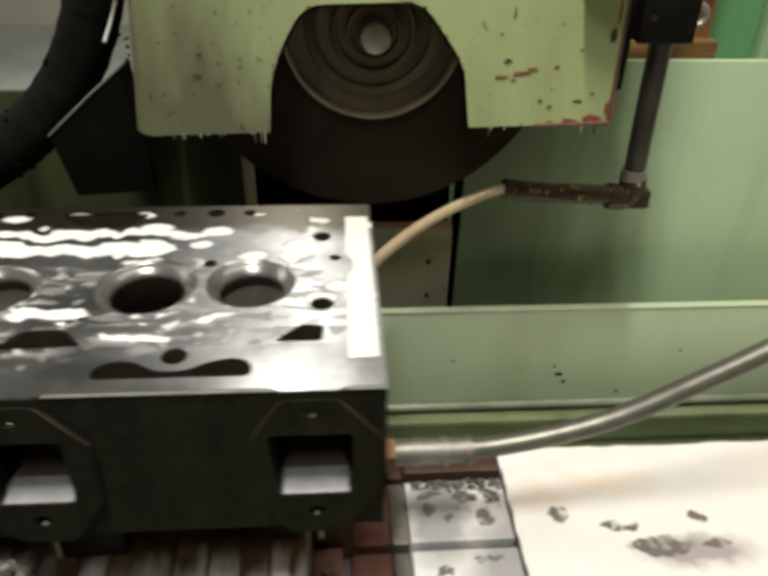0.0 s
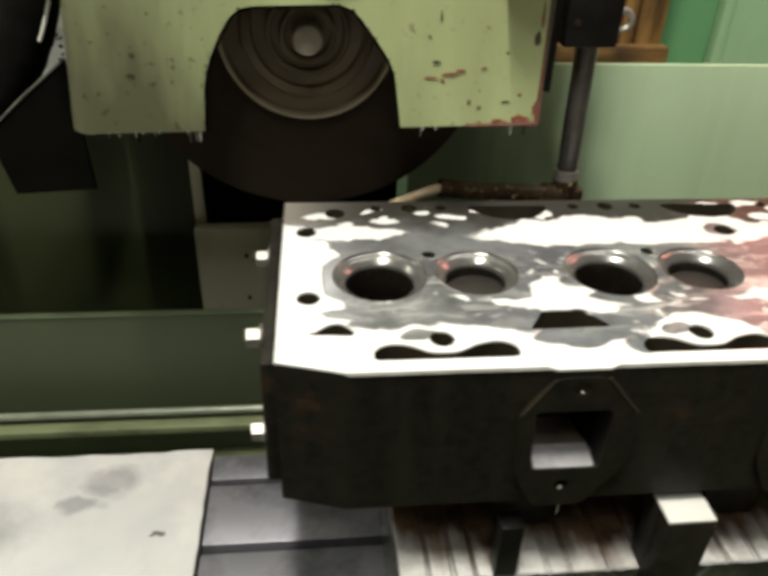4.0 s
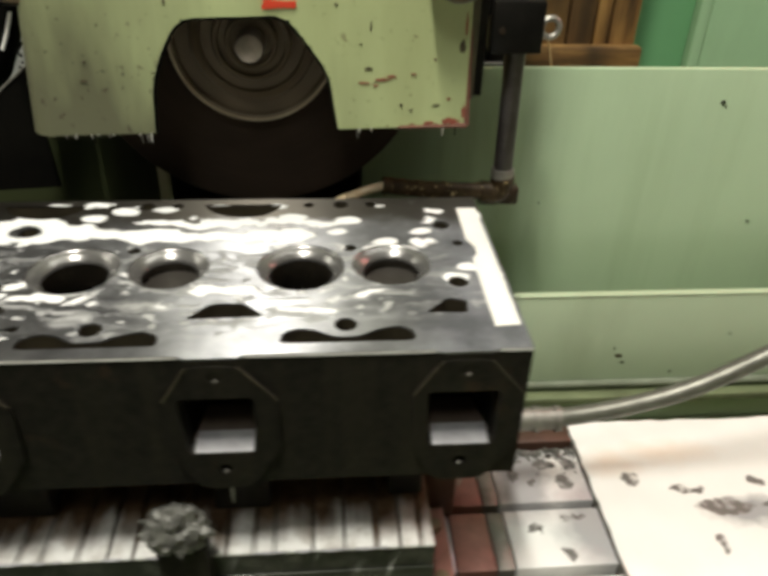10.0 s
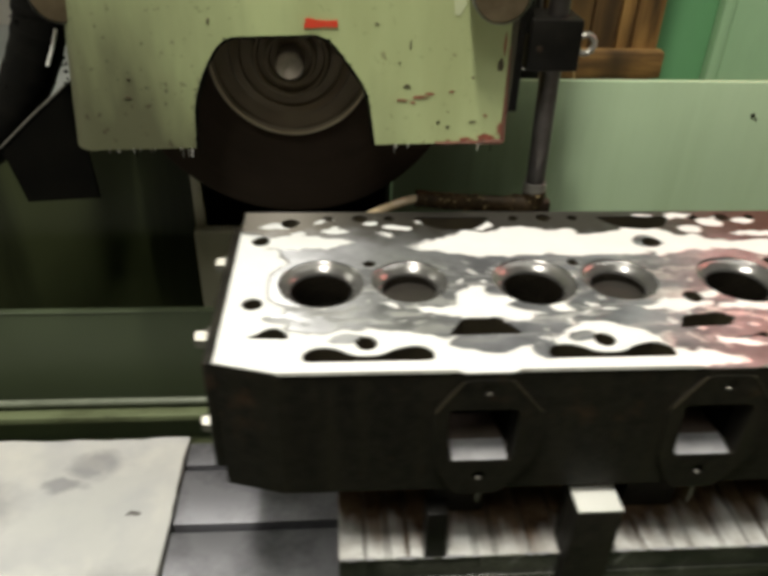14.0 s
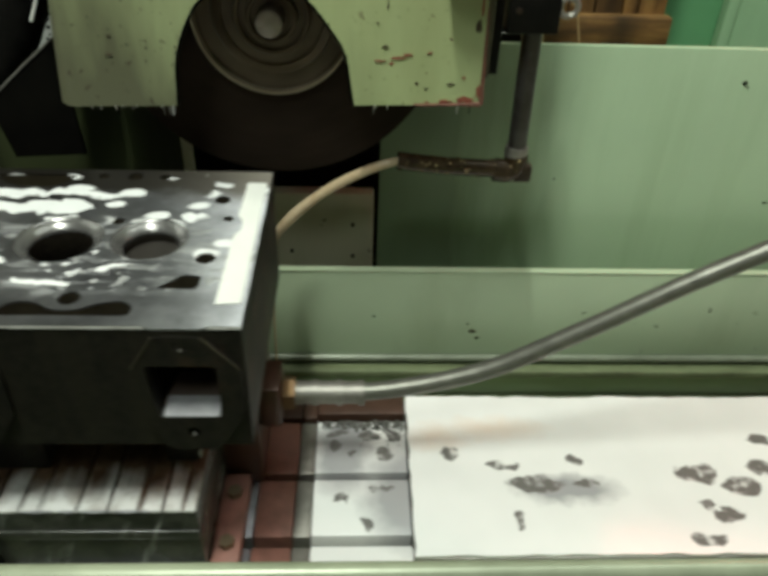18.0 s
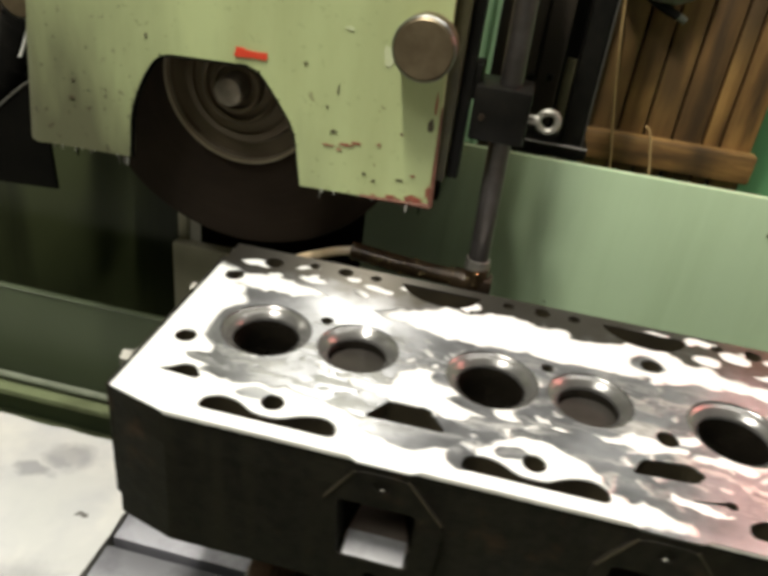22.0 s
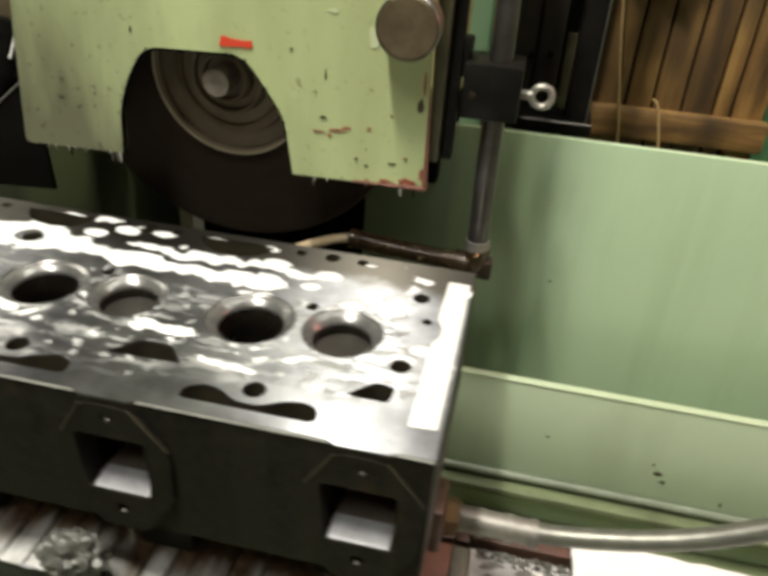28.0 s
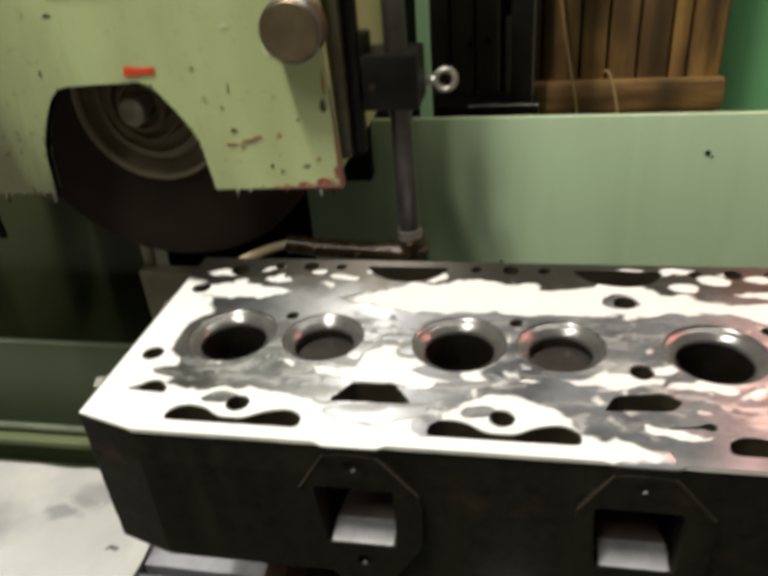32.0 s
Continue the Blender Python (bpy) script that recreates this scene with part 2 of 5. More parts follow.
def chuck_side(name):
    """Grimy dark paint on the chuck's front, crossed by runs and smears of dried coolant."""
    g = Graph(name)
    blot = g.noise(45.0, 5, 0.65)
    c = g.mix(g.ramp(blot, (0.38, 0.0), (0.66, 1.0)), (0.020, 0.023, 0.017), (0.062, 0.064, 0.052))
    lean = g.n.new("ShaderNodeSeparateXYZ")
    g.l.new(g.coord, lean.inputs[0])
    slant = g.n.new("ShaderNodeCombineXYZ")
    g.put(slant.inputs[0], g.math("ADD", lean.outputs[0], g.math("MULTIPLY", lean.outputs[2], -0.35)))
    g.put(slant.inputs[2], g.math("MULTIPLY", lean.outputs[2], 0.16))
    runs = g.ramp(g.noise(110.0, 3, 0.55, slant.outputs[0]), (0.60, 0.0), (0.70, 0.75))
    c = g.mix(g.math("MULTIPLY", runs, g.ramp(g.noise(16.0, 3, 0.6), (0.44, 0.0), (0.58, 1.0))), c, (0.30, 0.31, 0.29))
    g.bump(g.math("ADD", blot, runs), 0.35, 0.001)
    return g.done(c, g.math("SUBTRACT", 0.42, g.math("MULTIPLY", blot, 0.25)))


CHUCKSIDE = chuck_side("chuck_side_paint")
WALLGREEN = paint("wall_paint", (0.16, 0.40, 0.18), (0.10, 0.20, 0.08), 0.3, rough=0.5)
PALEGREEN = paint("pale_wall_paint", (0.40, 0.62, 0.36), (0.20, 0.30, 0.15), 0.3, rough=0.5)
LEDGE = paint("grimy_ledge_paint", (0.20, 0.235, 0.125), (0.045, 0.048, 0.022), 0.8, (0.04, 0.04, 0.03), streak=(12, 30, 12), rough=0.30)
CREAM = paint("cream_paint", (0.52, 0.50, 0.36), (0.12, 0.10, 0.06), 0.6, (0.05, 0.04, 0.03))


def cast_iron(name):
    """Oil-black casting skin with runs and rusty bruises."""
    g = Graph(name)
    grain = g.noise(160.0, 4, 0.65)
    runs = g.noise(1.0, 4, 0.6, g.scaled((95.0, 95.0, 6.0)))
    bruise = g.noise(26.0, 4, 0.65)
    c = g.mix(g.ramp(grain, (0.35, 0.0), (0.7, 1.0)), (0.0062, 0.0056, 0.0042), (0.0180, 0.0155, 0.0115))
    c = g.mix(g.ramp(runs, (0.46, 0.0), (0.70, 0.8)), c, (0.022, 0.0195, 0.012))
    c = g.mix(g.ramp(bruise, (0.60, 0.0), (0.74, 0.6)), c, (0.070, 0.038, 0.019))
    g.bump(g.math("ADD", grain, g.math("MULTIPLY", bruise, 1.5)), 0.5, 0.001)
    return g.done(c, g.math("ADD", 0.48, g.math("MULTIPLY", runs, 0.25)), 0.0, Specular_IOR_Level=0.25)


IRON = cast_iron("cast_iron")
ENDRUST = plain("rusty_end_wall", (0.014, 0.011, 0.008), (0.085, 0.050, 0.036), 70.0, 0.6, 0.0, 0.5, (0.48, 0.75))
CORE = plain("rusty_passage", (0.046, 0.037, 0.020), (0.022, 0.018, 0.010), 60.0, 0.55, 0.0, 0.5)
IRONEDGE = plain("worn_iron_edge", (0.080, 0.066, 0.042), (0.025, 0.021, 0.014), 60.0, 0.5, 0.3, 0.4)
BLACK = plain("black_steel", (0.0045, 0.0045, 0.004), (0.012, 0.011, 0.009), 70.0, 0.40, 0.0, 0.4, Specular_IOR_Level=0.12)
# near-black for caked grime, and for painted shade inside ports, holes and recesses
GRIMESHADE = plain("grime_and_shade_black", (0.0026, 0.0026, 0.0019), (0.006, 0.0055, 0.004), 40.0, 0.8, 0.0, 0.3, Specular_IOR_Level=0.06)
STEEL = plain("steel", (0.42, 0.42, 0.40), (0.25, 0.25, 0.23), 50.0, 0.32, 0.95, 0.12)
EDGE = plain("worn_bright_edge", (0.50, 0.50, 0.46), (0.30, 0.29, 0.26), 70.0, 0.4, 0.3, 0.2)
ENAMEL = plain("grey_enamel", (0.36, 0.40, 0.33), (0.28, 0.32, 0.25), 12.0, 0.3, 0.0, 0.1)
DROP = plain("glint_drops", (0.42, 0.32, 0.16), (0.20, 0.15, 0.08), 90.0, 0.12, 0.6, 0.1)
EDGERUST = plain("edge_rust", (0.25, 0.105, 0.070), (0.13, 0.060, 0.040), 120.0, 0.7, 0.0, 0.6)
NOSE = plain("worn_spindle_steel", (0.42, 0.37, 0.31), (0.17, 0.15, 0.12), 90.0, 0.38, 0.85, 0.3)
GALV = plain("galvanised_steel", (0.40, 0.39, 0.35), (0.22, 0.21, 0.18), 120.0, 0.42, 0.7, 0.4)
DULLSTEEL = plain("dull_steel", (0.30, 0.29, 0.26), (0.16, 0.15, 0.13), 60.0, 0.5, 0.7, 0.25)
BRASSY = plain("oxidised_steel", (0.24, 0.19, 0.12), (0.13, 0.10, 0.06), 60.0, 0.42, 0.75, 0.2)
RIMSTEEL = plain("worn_flange_rim", (0.44, 0.38, 0.27), (0.26, 0.21, 0.14), 70.0, 0.45, 0.5, 0.3)
SEAT = plain("valve_seat_steel", (0.20, 0.197, 0.190), (0.14, 0.137, 0.130), 120.0, 0.25, 0.55, 0.12)
FLANGE = plain("flange_steel", (0.160, 0.122, 0.074), (0.075, 0.055, 0.032), 50.0, 0.55, 0.2, 0.2)
WHEEL = plain("abrasive", (0.026, 0.0180, 0.0120), (0.042, 0.0295, 0.0200), 320.0, 0.92, 0.0, 0.7, Specular_IOR_Level=0.2)
RUST = plain("rusty_steel", (0.30, 0.14, 0.11), (0.14, 0.07, 0.05), 45.0, 0.48, 0.25, 0.4)
OILRUST = plain("oily_rust", (0.060, 0.032, 0.020), (0.10, 0.050, 0.032), 45.0, 0.4, 0.2, 0.4)
PIPESTEEL = plain("oiled_pipe", (0.115, 0.108, 0.105), (0.050, 0.043, 0.038), 40.0, 0.30, 0.75, 0.2)
WETBRONZE = plain("oil_wet_steel", (0.032, 0.022, 0.013), (0.075, 0.050, 0.026), 110.0, 0.22, 0.3, 0.8)
BRASS = plain("brass", (0.16, 0.095, 0.04), (0.07, 0.042, 0.02), 70.0, 0.5, 0.7, 0.2)
RIM = plain("worn_rim", (0.36, 0.40, 0.28), (0.20, 0.23, 0.15), 30.0, 0.35, 0.2, 0.2)
BEAD = plain("wet_bead", (0.30, 0.33, 0.25), (0.15, 0.17, 0.12), 30.0, 0.3, 0.1, 0.2)
PORT = plain("wet_port_iron", (0.15, 0.115, 0.095), (0.070, 0.055, 0.045), 40.0, 0.30, 0.2, 0.2)
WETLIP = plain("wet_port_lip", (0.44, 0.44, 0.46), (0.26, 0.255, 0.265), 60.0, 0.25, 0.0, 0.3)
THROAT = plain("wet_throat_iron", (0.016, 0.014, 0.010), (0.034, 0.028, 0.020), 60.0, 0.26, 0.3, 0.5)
GUIDE = plain("valve_guide_iron", (0.050, 0.045, 0.039), (0.028, 0.024, 0.021), 80.0, 0.40, 0.3, 0.3)
OLIVE = plain("oily_olive_paint", (0.085, 0.078, 0.036), (0.035, 0.028, 0.015), 40.0, 0.45, 0.0, 0.3)
DARKWOOD = plain("dark_stained_wood", (0.030, 0.020, 0.010), (0.014, 0.010, 0.006), 25.0, 0.7, 0.0, 0.4)
BRONZE = plain("chuck_bronze", (0.050, 0.034, 0.022), (0.025, 0.017, 0.011), 30.0, 0.42, 0.5, 0.2)
MILK = plain("milky_coolant", (0.87, 0.87, 0.82), (0.77, 0.775, 0.72), 18.0, 0.2, 0.0, 0.1)
JET = plain("coolant_jet", (0.50, 0.38, 0.23), (0.62, 0.52, 0.36), 60.0, 0.2, 0.0, 0.2)
TAPE = plain("red_tape", (0.75, 0.07, 0.03), (0.62, 0.05, 0.02), 40.0, 0.45, 0.0, 0.1)
CHIP = plain("red_primer", (0.36, 0.10, 0.06), (0.20, 0.08, 0.05), 90.0, 0.7, 0.0, 0.3)
BARE = plain("bare_patch", (0.085, 0.070, 0.035), (0.045, 0.035, 0.020), 90.0, 0.6, 0.0, 0.3)
RUBBER = plain("black_rubber", (0.0030, 0.0030, 0.0024), (0.007, 0.0065, 0.005), 60.0, 0.75, 0.0, 0.5, Specular_IOR_Level=0.08)
HOSE = plain("grey_conduit", (0.20, 0.20, 0.17), (0.13, 0.13, 0.11), 80.0, 0.40, 0.6, 0.3)
SWARF = plain("swarf_sludge", (0.20, 0.20, 0.18), (0.04, 0.04, 0.035), 120.0, 0.45, 0.3, 0.9)
CEMENT = plain("concrete", (0.30, 0.29, 0.27), (0.22, 0.21, 0.20), 8.0, 0.8, 0.0, 0.3)
PLASTER = plain("plaster", (0.62, 0.60, 0.53), (0.54, 0.52, 0.46), 4.0, 0.8, 0.0, 0.2)
WHITEWOOD = plain("white_frame", (0.78, 0.75, 0.66), (0.66, 0.62, 0.52), 9.0, 0.5, 0.0, 0.2)
GREYTOP = plain("grey_sheet", (0.30, 0.31, 0.30), (0.22, 0.23, 0.22), 12.0, 0.5, 0.2, 0.2)
PLATE = plain("etched_plate", (0.46, 0.42, 0.32), (0.36, 0.27, 0.20), 60.0, 0.35, 0.3, 0.1)
WORN = plain("thin_worn_paint", (0.60, 0.65, 0.42), (0.54, 0.61, 0.34), 60.0, 0.5, 0.0, 0.1)
STRING = plain("hemp_cord", (0.52, 0.36, 0.16), (0.40, 0.26, 0.10), 200.0, 0.8, 0.0, 0.5)


def wood(name, along=(40.0, 40.0, 4.0), grime=0.8):
    g = Graph(name)
    info = g.n.new("ShaderNodeObjectInfo").outputs["Random"]
    shift = g.vec("ADD", g.scaled(along), g.vec("MULTIPLY", (9.0, 7.0, 5.0), info))
    grain = g.noise(1.0, 5, 0.65, shift)
    stain = g.noise(7.0, 3)
    c = g.ramp(grain, (0.32, (0.050, 0.026, 0.009)), (0.50, (0.24, 0.125, 0.036)), (0.72, (0.46, 0.27, 0.085)))
    c = g.mix(g.ramp(stain, (0.42, 0.0), (0.70, 0.8)), c, (0.060, 0.034, 0.013))
    c = g.mix(g.ramp(g.noise(1.0, 3, 0.6, g.vec("ADD", g.scaled((9.0, 9.0, 3.0)), g.vec("MULTIPLY", (3.0, 2.0, 8.0), info))), (0.40, 0.0), (0.62, grime)), c, (0.045, 0.026, 0.010))
    g.bump(grain, 0.5, 0.002)
    return g.done(c, 0.62)


WOOD = wood("old_boards")
RAILWOOD = wood("old_rail", (5.0, 40.0, 40.0), 1.0)


def pole_steel(name, lo=0.72, hi=0.92):
    """Chuck poles: oily brown steel, the front ends awash with milky coolant; pale and brown also paint in the light
    and shade under the casting.
    """
    g = Graph(name)
    info = g.n.new("ShaderNodeObjectInfo").outputs["Random"]
    own = g.vec("ADD", g.coord, g.vec("MULTIPLY", (3.0, 5.0, 0.0), info))
    y = g.n.new("ShaderNodeSeparateXYZ")
    g.l.new(g.coord, y.inputs[0])
    reach = g.math("ADD", g.math("MULTIPLY", y.outputs[1], -9.0), g.math("MULTIPLY", g.math("ADD", g.math("MULTIPLY", g.noise(1.0, 3, 0.6, g.vec("MULTIPLY", own, (40.0, 26.0, 30.0))), 0.24), g.math("MULTIPLY", g.math("SUBTRACT", info, 0.5), 0.12)), 1.0))
    broad = g.noise(1.0, 3, 0.55, g.vec("MULTIPLY", g.coord, (52.0, 5.0, 0.0)))
    reach = g.math("ADD", reach, g.math("MULTIPLY", g.math("SUBTRACT", broad, 0.5), 0.60))
    wet = g.ramp(reach, (lo, 0.0), (hi, 1.0))
    oil = g.mix(g.ramp(g.noise(60.0, 4, 0.6, own), (0.35, 0.0), (0.65, 1.0)), (0.075, 0.045, 0.026), (0.22, 0.145, 0.090))
    c = g.mix(wet, oil, g.mix(g.ramp(g.noise(1.0, 4, 0.65, g.vec("MULTIPLY", g.coord, (50.0, 45.0, 30.0))), (0.42, 0.0), (0.68, 1.0)), (0.70, 0.70, 0.68), (0.44, 0.42, 0.39)))
    g.bump(wet, 0.3, 0.001)
    return g.done(c, g.math("SUBTRACT", 0.40, g.math("MULTIPLY", wet, 0.15)), g.math("MULTIPLY", 0.4, g.math("SUBTRACT", 1.0, wet)))


POLE = pole_steel("chuck_steel")
GAP = pole_steel("chuck_brass", 0.80, 1.05)
DECK = film("ground_head_face", (0.183, -0.015, -0.0825), [
    (-0.078, -0.030, 0.033, 0.072), (-0.020, -0.086, 0.090, 0.023), (0.100, -0.090, 0.080, 0.013), (0.117, -0.075, 0.034, 0.014), (0.058, -0.045, 0.034, 0.010),
    (0.064, -0.033, 0.026, 0.008), (0.128, 0.022, 0.102, 0.015), (0.092, 0.029, 0.050, 0.014), (0.165, 0.030, 0.030, 0.012), (-0.040, 0.026, 0.030, 0.008), (0.164, -0.044, 0.024, 0.007), (0.205, -0.032, 0.028, 0.005),
    (0.245, 0.018, 0.040, 0.007), (0.306, 0.018, 0.036, 0.008), (0.186, -0.076, 0.013, 0.0024), (0.300, -0.040, 0.020, 0.005), (0.270, 0.034, 0.040, 0.005),
    (0.342, -0.060, 0.016, 0.003), (0.372, -0.046, 0.010, 0.0025), (0.400, -0.020, 0.005, 0.003), (0.405, 0.008, 0.006, 0.003), (0.330, 0.032, 0.030, 0.003),
    (-0.058, 0.046, 0.007, 0.004), (-0.030, 0.052, 0.006, 0.003), (-0.020, 0.040, 0.009, 0.004), (0.004, 0.047, 0.006, 0.003), (0.022, 0.042, 0.007, 0.003), (0.040, 0.052, 0.006, 0.003), (0.070, 0.047, 0.008, 0.003), (-0.044, 0.036, 0.006, 0.003)],
    (0.36, 0.365, 0.38), 0.33, (70.0, 15.0, ((0.22, 0.044, 0.24, 0.016), (0.01, 0.040, 0.06, 0.015), (0.20, -0.040, 0.20, 0.010), (0.415, 0.0, 0.02, 0.05), (0.36, 0.02, 0.05, 0.03))),
    [(-0.0276, -0.0195, 0.031, 0.029), (0.0220, -0.0185, 0.029, 0.027), (0.0927, -0.0195, 0.031, 0.030), (0.1423, -0.0185, 0.029, 0.028), (0.2130, -0.0195, 0.031, 0.030),
     (0.2626, -0.0185, 0.029, 0.027), (0.3333, -0.0195, 0.031, 0.030), (0.3829, -0.0185, 0.029, 0.027), (-0.015, -0.053, 0.044, 0.008), (-0.014, -0.0705, 0.008, 0.0045),
     (0.106, -0.0705, 0.009, 0.0045), (0.056, -0.0740, 0.020, 0.0075), (0.0835, -0.0825, 0.0065, 0.0065), (0.175, 0.0240, 0.010, 0.008)], "grain")
WETSTEEL = film("wet_table_steel", (0.20, 0.0, -0.30), [(0.500, 0.028, 0.024, 0.010), (0.520, -0.030, 0.012, 0.006), (0.495, -0.062, 0.014, 0.005)], (0.40, 0.40, 0.44), 0.40, (140.0, 30.0, ((0.50, 0.0, 0.04, 0.08),)))


def pan_coat(name, origin, spots, stain, grey, tone=1.0):
    """Milk-white coolant lying on a sheet, with scum, a rusty stain and thin grey places."""
    g = Graph(name)
    g.coord = g.vec("ADD", g.coord, origin)
    warp = g.vec("MULTIPLY", g.vec("SUBTRACT", g.noise(55.0, 4, 0.65, colour=True), (0.5, 0.5, 0.5)), (0.026, 0.020, 0.0))
    p = g.vec("ADD", g.coord, warp)

    def field(shapes, lo, hi):
        best = None
        for x, y, rx, ry in shapes:
            d = g.vec("LENGTH", g.vec("MULTIPLY", g.vec("SUBTRACT", p, (x, y, 0)), (1 / rx, 1 / ry, 0)))
            best = d if best is None else g.math("MINIMUM", best, d)
        return g.ramp(best, (lo, 1.0), (hi, 0.0))

    scum = g.math("MULTIPLY", field(spots, 0.85, 1.0), g.ramp(g.noise(120.0, 3, 0.6), (0.34, 0.25), (0.48, 1.0)))
    milk = g.mix(g.ramp(g.noise(9.0, 3), (0.40, 0.0), (0.70, 1.0)), tuple(v * tone for v in (0.89, 0.89, 0.865)), tuple(v * tone for v in (0.79, 0.80, 0.775)))
    c = g.mix(g.math("MULTIPLY", field(stain, 0.1, 1.0), 0.34), milk, (0.72, 0.44, 0.22)) if stain else milk
    if grey:
        c = g.mix(g.math("MULTIPLY", field(grey, 0.5, 1.0), 0.9), c, (0.30, 0.30, 0.31))
    if tone < 0.85:
        c = g.mix(g.ramp(g.noise(20.0, 4, 0.55), (0.46, 0.0), (0.72, 0.50)), c, (0.40, 0.41, 0.44))
        c = g.mix(g.ramp(g.noise(11.0, 4, 0.6), (0.46, 0.0), (0.66, 0.55)), c, (0.80, 0.78, 0.70))
    c = g.mix(scum, c, (0.13, 0.125, 0.115))
    g.bump(g.math("ADD", scum, g.math("MULTIPLY", g.noise(30.0, 2), 0.6)), 0.3, 0.001)
    return g.done(c, g.math("ADD", 0.16 if tone > 0.9 else 0.34, g.math("MULTIPLY", scum, 0.3)))


PAN_R = pan_coat("milky_pan", (0.80, -0.008, -0.2315), [(0.667, -0.003, 0.005, 0.004), (0.632, -0.026, 0.022, 0.008), (0.612, -0.009, 0.014, 0.004), (0.572, 0.005, 0.008, 0.006), (0.615, -0.056, 0.004, 0.009), (0.758, -0.016, 0.016, 0.01), (0.786, -0.028, 0.016, 0.009), (0.753, -0.046, 0.006, 0.004), (0.767, -0.053, 0.014, 0.005), (0.745, -0.073, 0.014, 0.006), (0.808, -0.009, 0.01, 0.008), (0.671, -0.023, 0.012, 0.003), (0.819, 0.018, 0.012, 0.004), (0.93, 0.0, 0.03, 0.02)],
    [(0.607, 0.029, 0.055, 0.016), (0.563, 0.021, 0.030, 0.020)], [(0.655, -0.030, 0.045, 0.016)], 0.93)
BLOCK = pan_coat("pitted_wet_block", (0.20, 0.0, -0.30), [(0.482, 0.013, 0.006, 0.006), (0.499, 0.007, 0.003, 0.004), (0.522, 0.007, 0.006, 0.008), (0.490, -0.035, 0.005, 0.005), (0.507, -0.056, 0.005, 0.005), (0.518, -0.027, 0.01, 0.0025), (0.530, 0.025, 0.007, 0.007), (0.484, 0.027, 0.01, 0.004), (0.509, 0.025, 0.008, 0.004)], [], [(0.545, -0.03, 0.05, 0.06), (0.490, 0.01, 0.03, 0.05)], 0.88)
PAN_L = pan_coat("milky_pan_thin", (-0.50, -0.008, -0.2315), [(-0.168, -0.001, 0.004, 0.003), (-0.33, 0.05, 0.006, 0.004)], [], [(-0.42, -0.03, 0.10, 0.06), (-0.205, 0.046, 0.026, 0.017), (-0.225, 0.026, 0.020, 0.008), (-0.17, -0.075, 0.06, 0.03), (-0.30, 0.005, 0.06, 0.035)], 0.66)

# ---- mesh helpers ----
from mathutils.geometry import tessellate_polygon

BASE = {}
MOVING = []


def thing(name, base, label, category, group="", moving=False):
    """An Empty at the thing's base; base is in the machine's own axes, z from the ground face."""
    ob = new(name)
    ob.empty_display_size = 0.02
    ob.location = (base[0], base[1], base[2] + Z0)
    BASE[ob.name] = Vector(base)
    if moving:
        MOVING.append((ob, base))
    return tagged(ob, label, category, group)


def finish(name, bm, material, base=(0, 0, 0), smooth=0.6):
    bmesh.ops.translate(bm, vec=-Vector(base), verts=bm.verts)
    bmesh.ops.recalc_face_normals(bm, faces=bm.faces)
    me = bpy.data.meshes.new(name)
    bm.to_mesh(me)
    bm.free()
    me.materials.append(material)
    if smooth:
        me.polygons.foreach_set("use_smooth", [True] * len(me.polygons))
        me.set_sharp_from_angle(angle=smooth)
    return me


def part(name, bm, material, parent, label=""):
    """One mesh under a thing or under a part."""
    base = BASE[parent.name]
    ob = new(name, finish(name, bm, material, base))
    ob.parent = parent
    BASE[ob.name] = base
    return tagged(ob, label)


def structure(name, bm, material, label="", category=""):
    ob = new(name, finish(name, bm, material))
    ob.location = (0, 0, Z0)
    BASE[ob.name] = Vector((0, 0, 0))
    return tagged(ob, label, category, kind="structure")


def box(bm, x0, x1, y0, y1, z0, z1, bevel=0.001, seg=2):
    m = Matrix.LocRotScale(((x0 + x1) / 2, (y0 + y1) / 2, (z0 + z1) / 2), None, (x1 - x0, y1 - y0, z1 - z0))
    vs = bmesh.ops.create_cube(bm, size=1.0, matrix=m)["verts"]
    if bevel:
        es = list({e for v in vs for e in v.link_edges})
        bmesh.ops.bevel(bm, geom=es, offset=bevel, segments=seg, affect="EDGES", profile=0.5)
    return bm


def rod(bm, a, b, r0, r1=None, seg=20):
    a, b = Vector(a), Vector(b)
    d = b - a
    m = Matrix.Translation((a + b) / 2) @ d.to_track_quat("Z", "Y").to_matrix().to_4x4()
    bmesh.ops.create_cone(bm, cap_ends=True, segments=seg, radius1=r0, radius2=r0 if r1 is None else r1, depth=d.length, matrix=m)
    return bm


def spline(pts, steps=6):
    pts = [Vector(p) for p in pts]
    out = []
    for i in range(len(pts) - 1):
        p0, p1, p2, p3 = pts[max(i - 1, 0)], pts[i], pts[i + 1], pts[min(i + 2, len(pts) - 1)]
        for k in range(steps):
            t = k / steps
            out.append(0.5 * (2 * p1 + (p2 - p0) * t + (2 * p0 - 5 * p1 + 4 * p2 - p3) * t * t + (3 * p1 - 3 * p2 + p3 - p0) * t ** 3))
    return out + [pts[-1]]


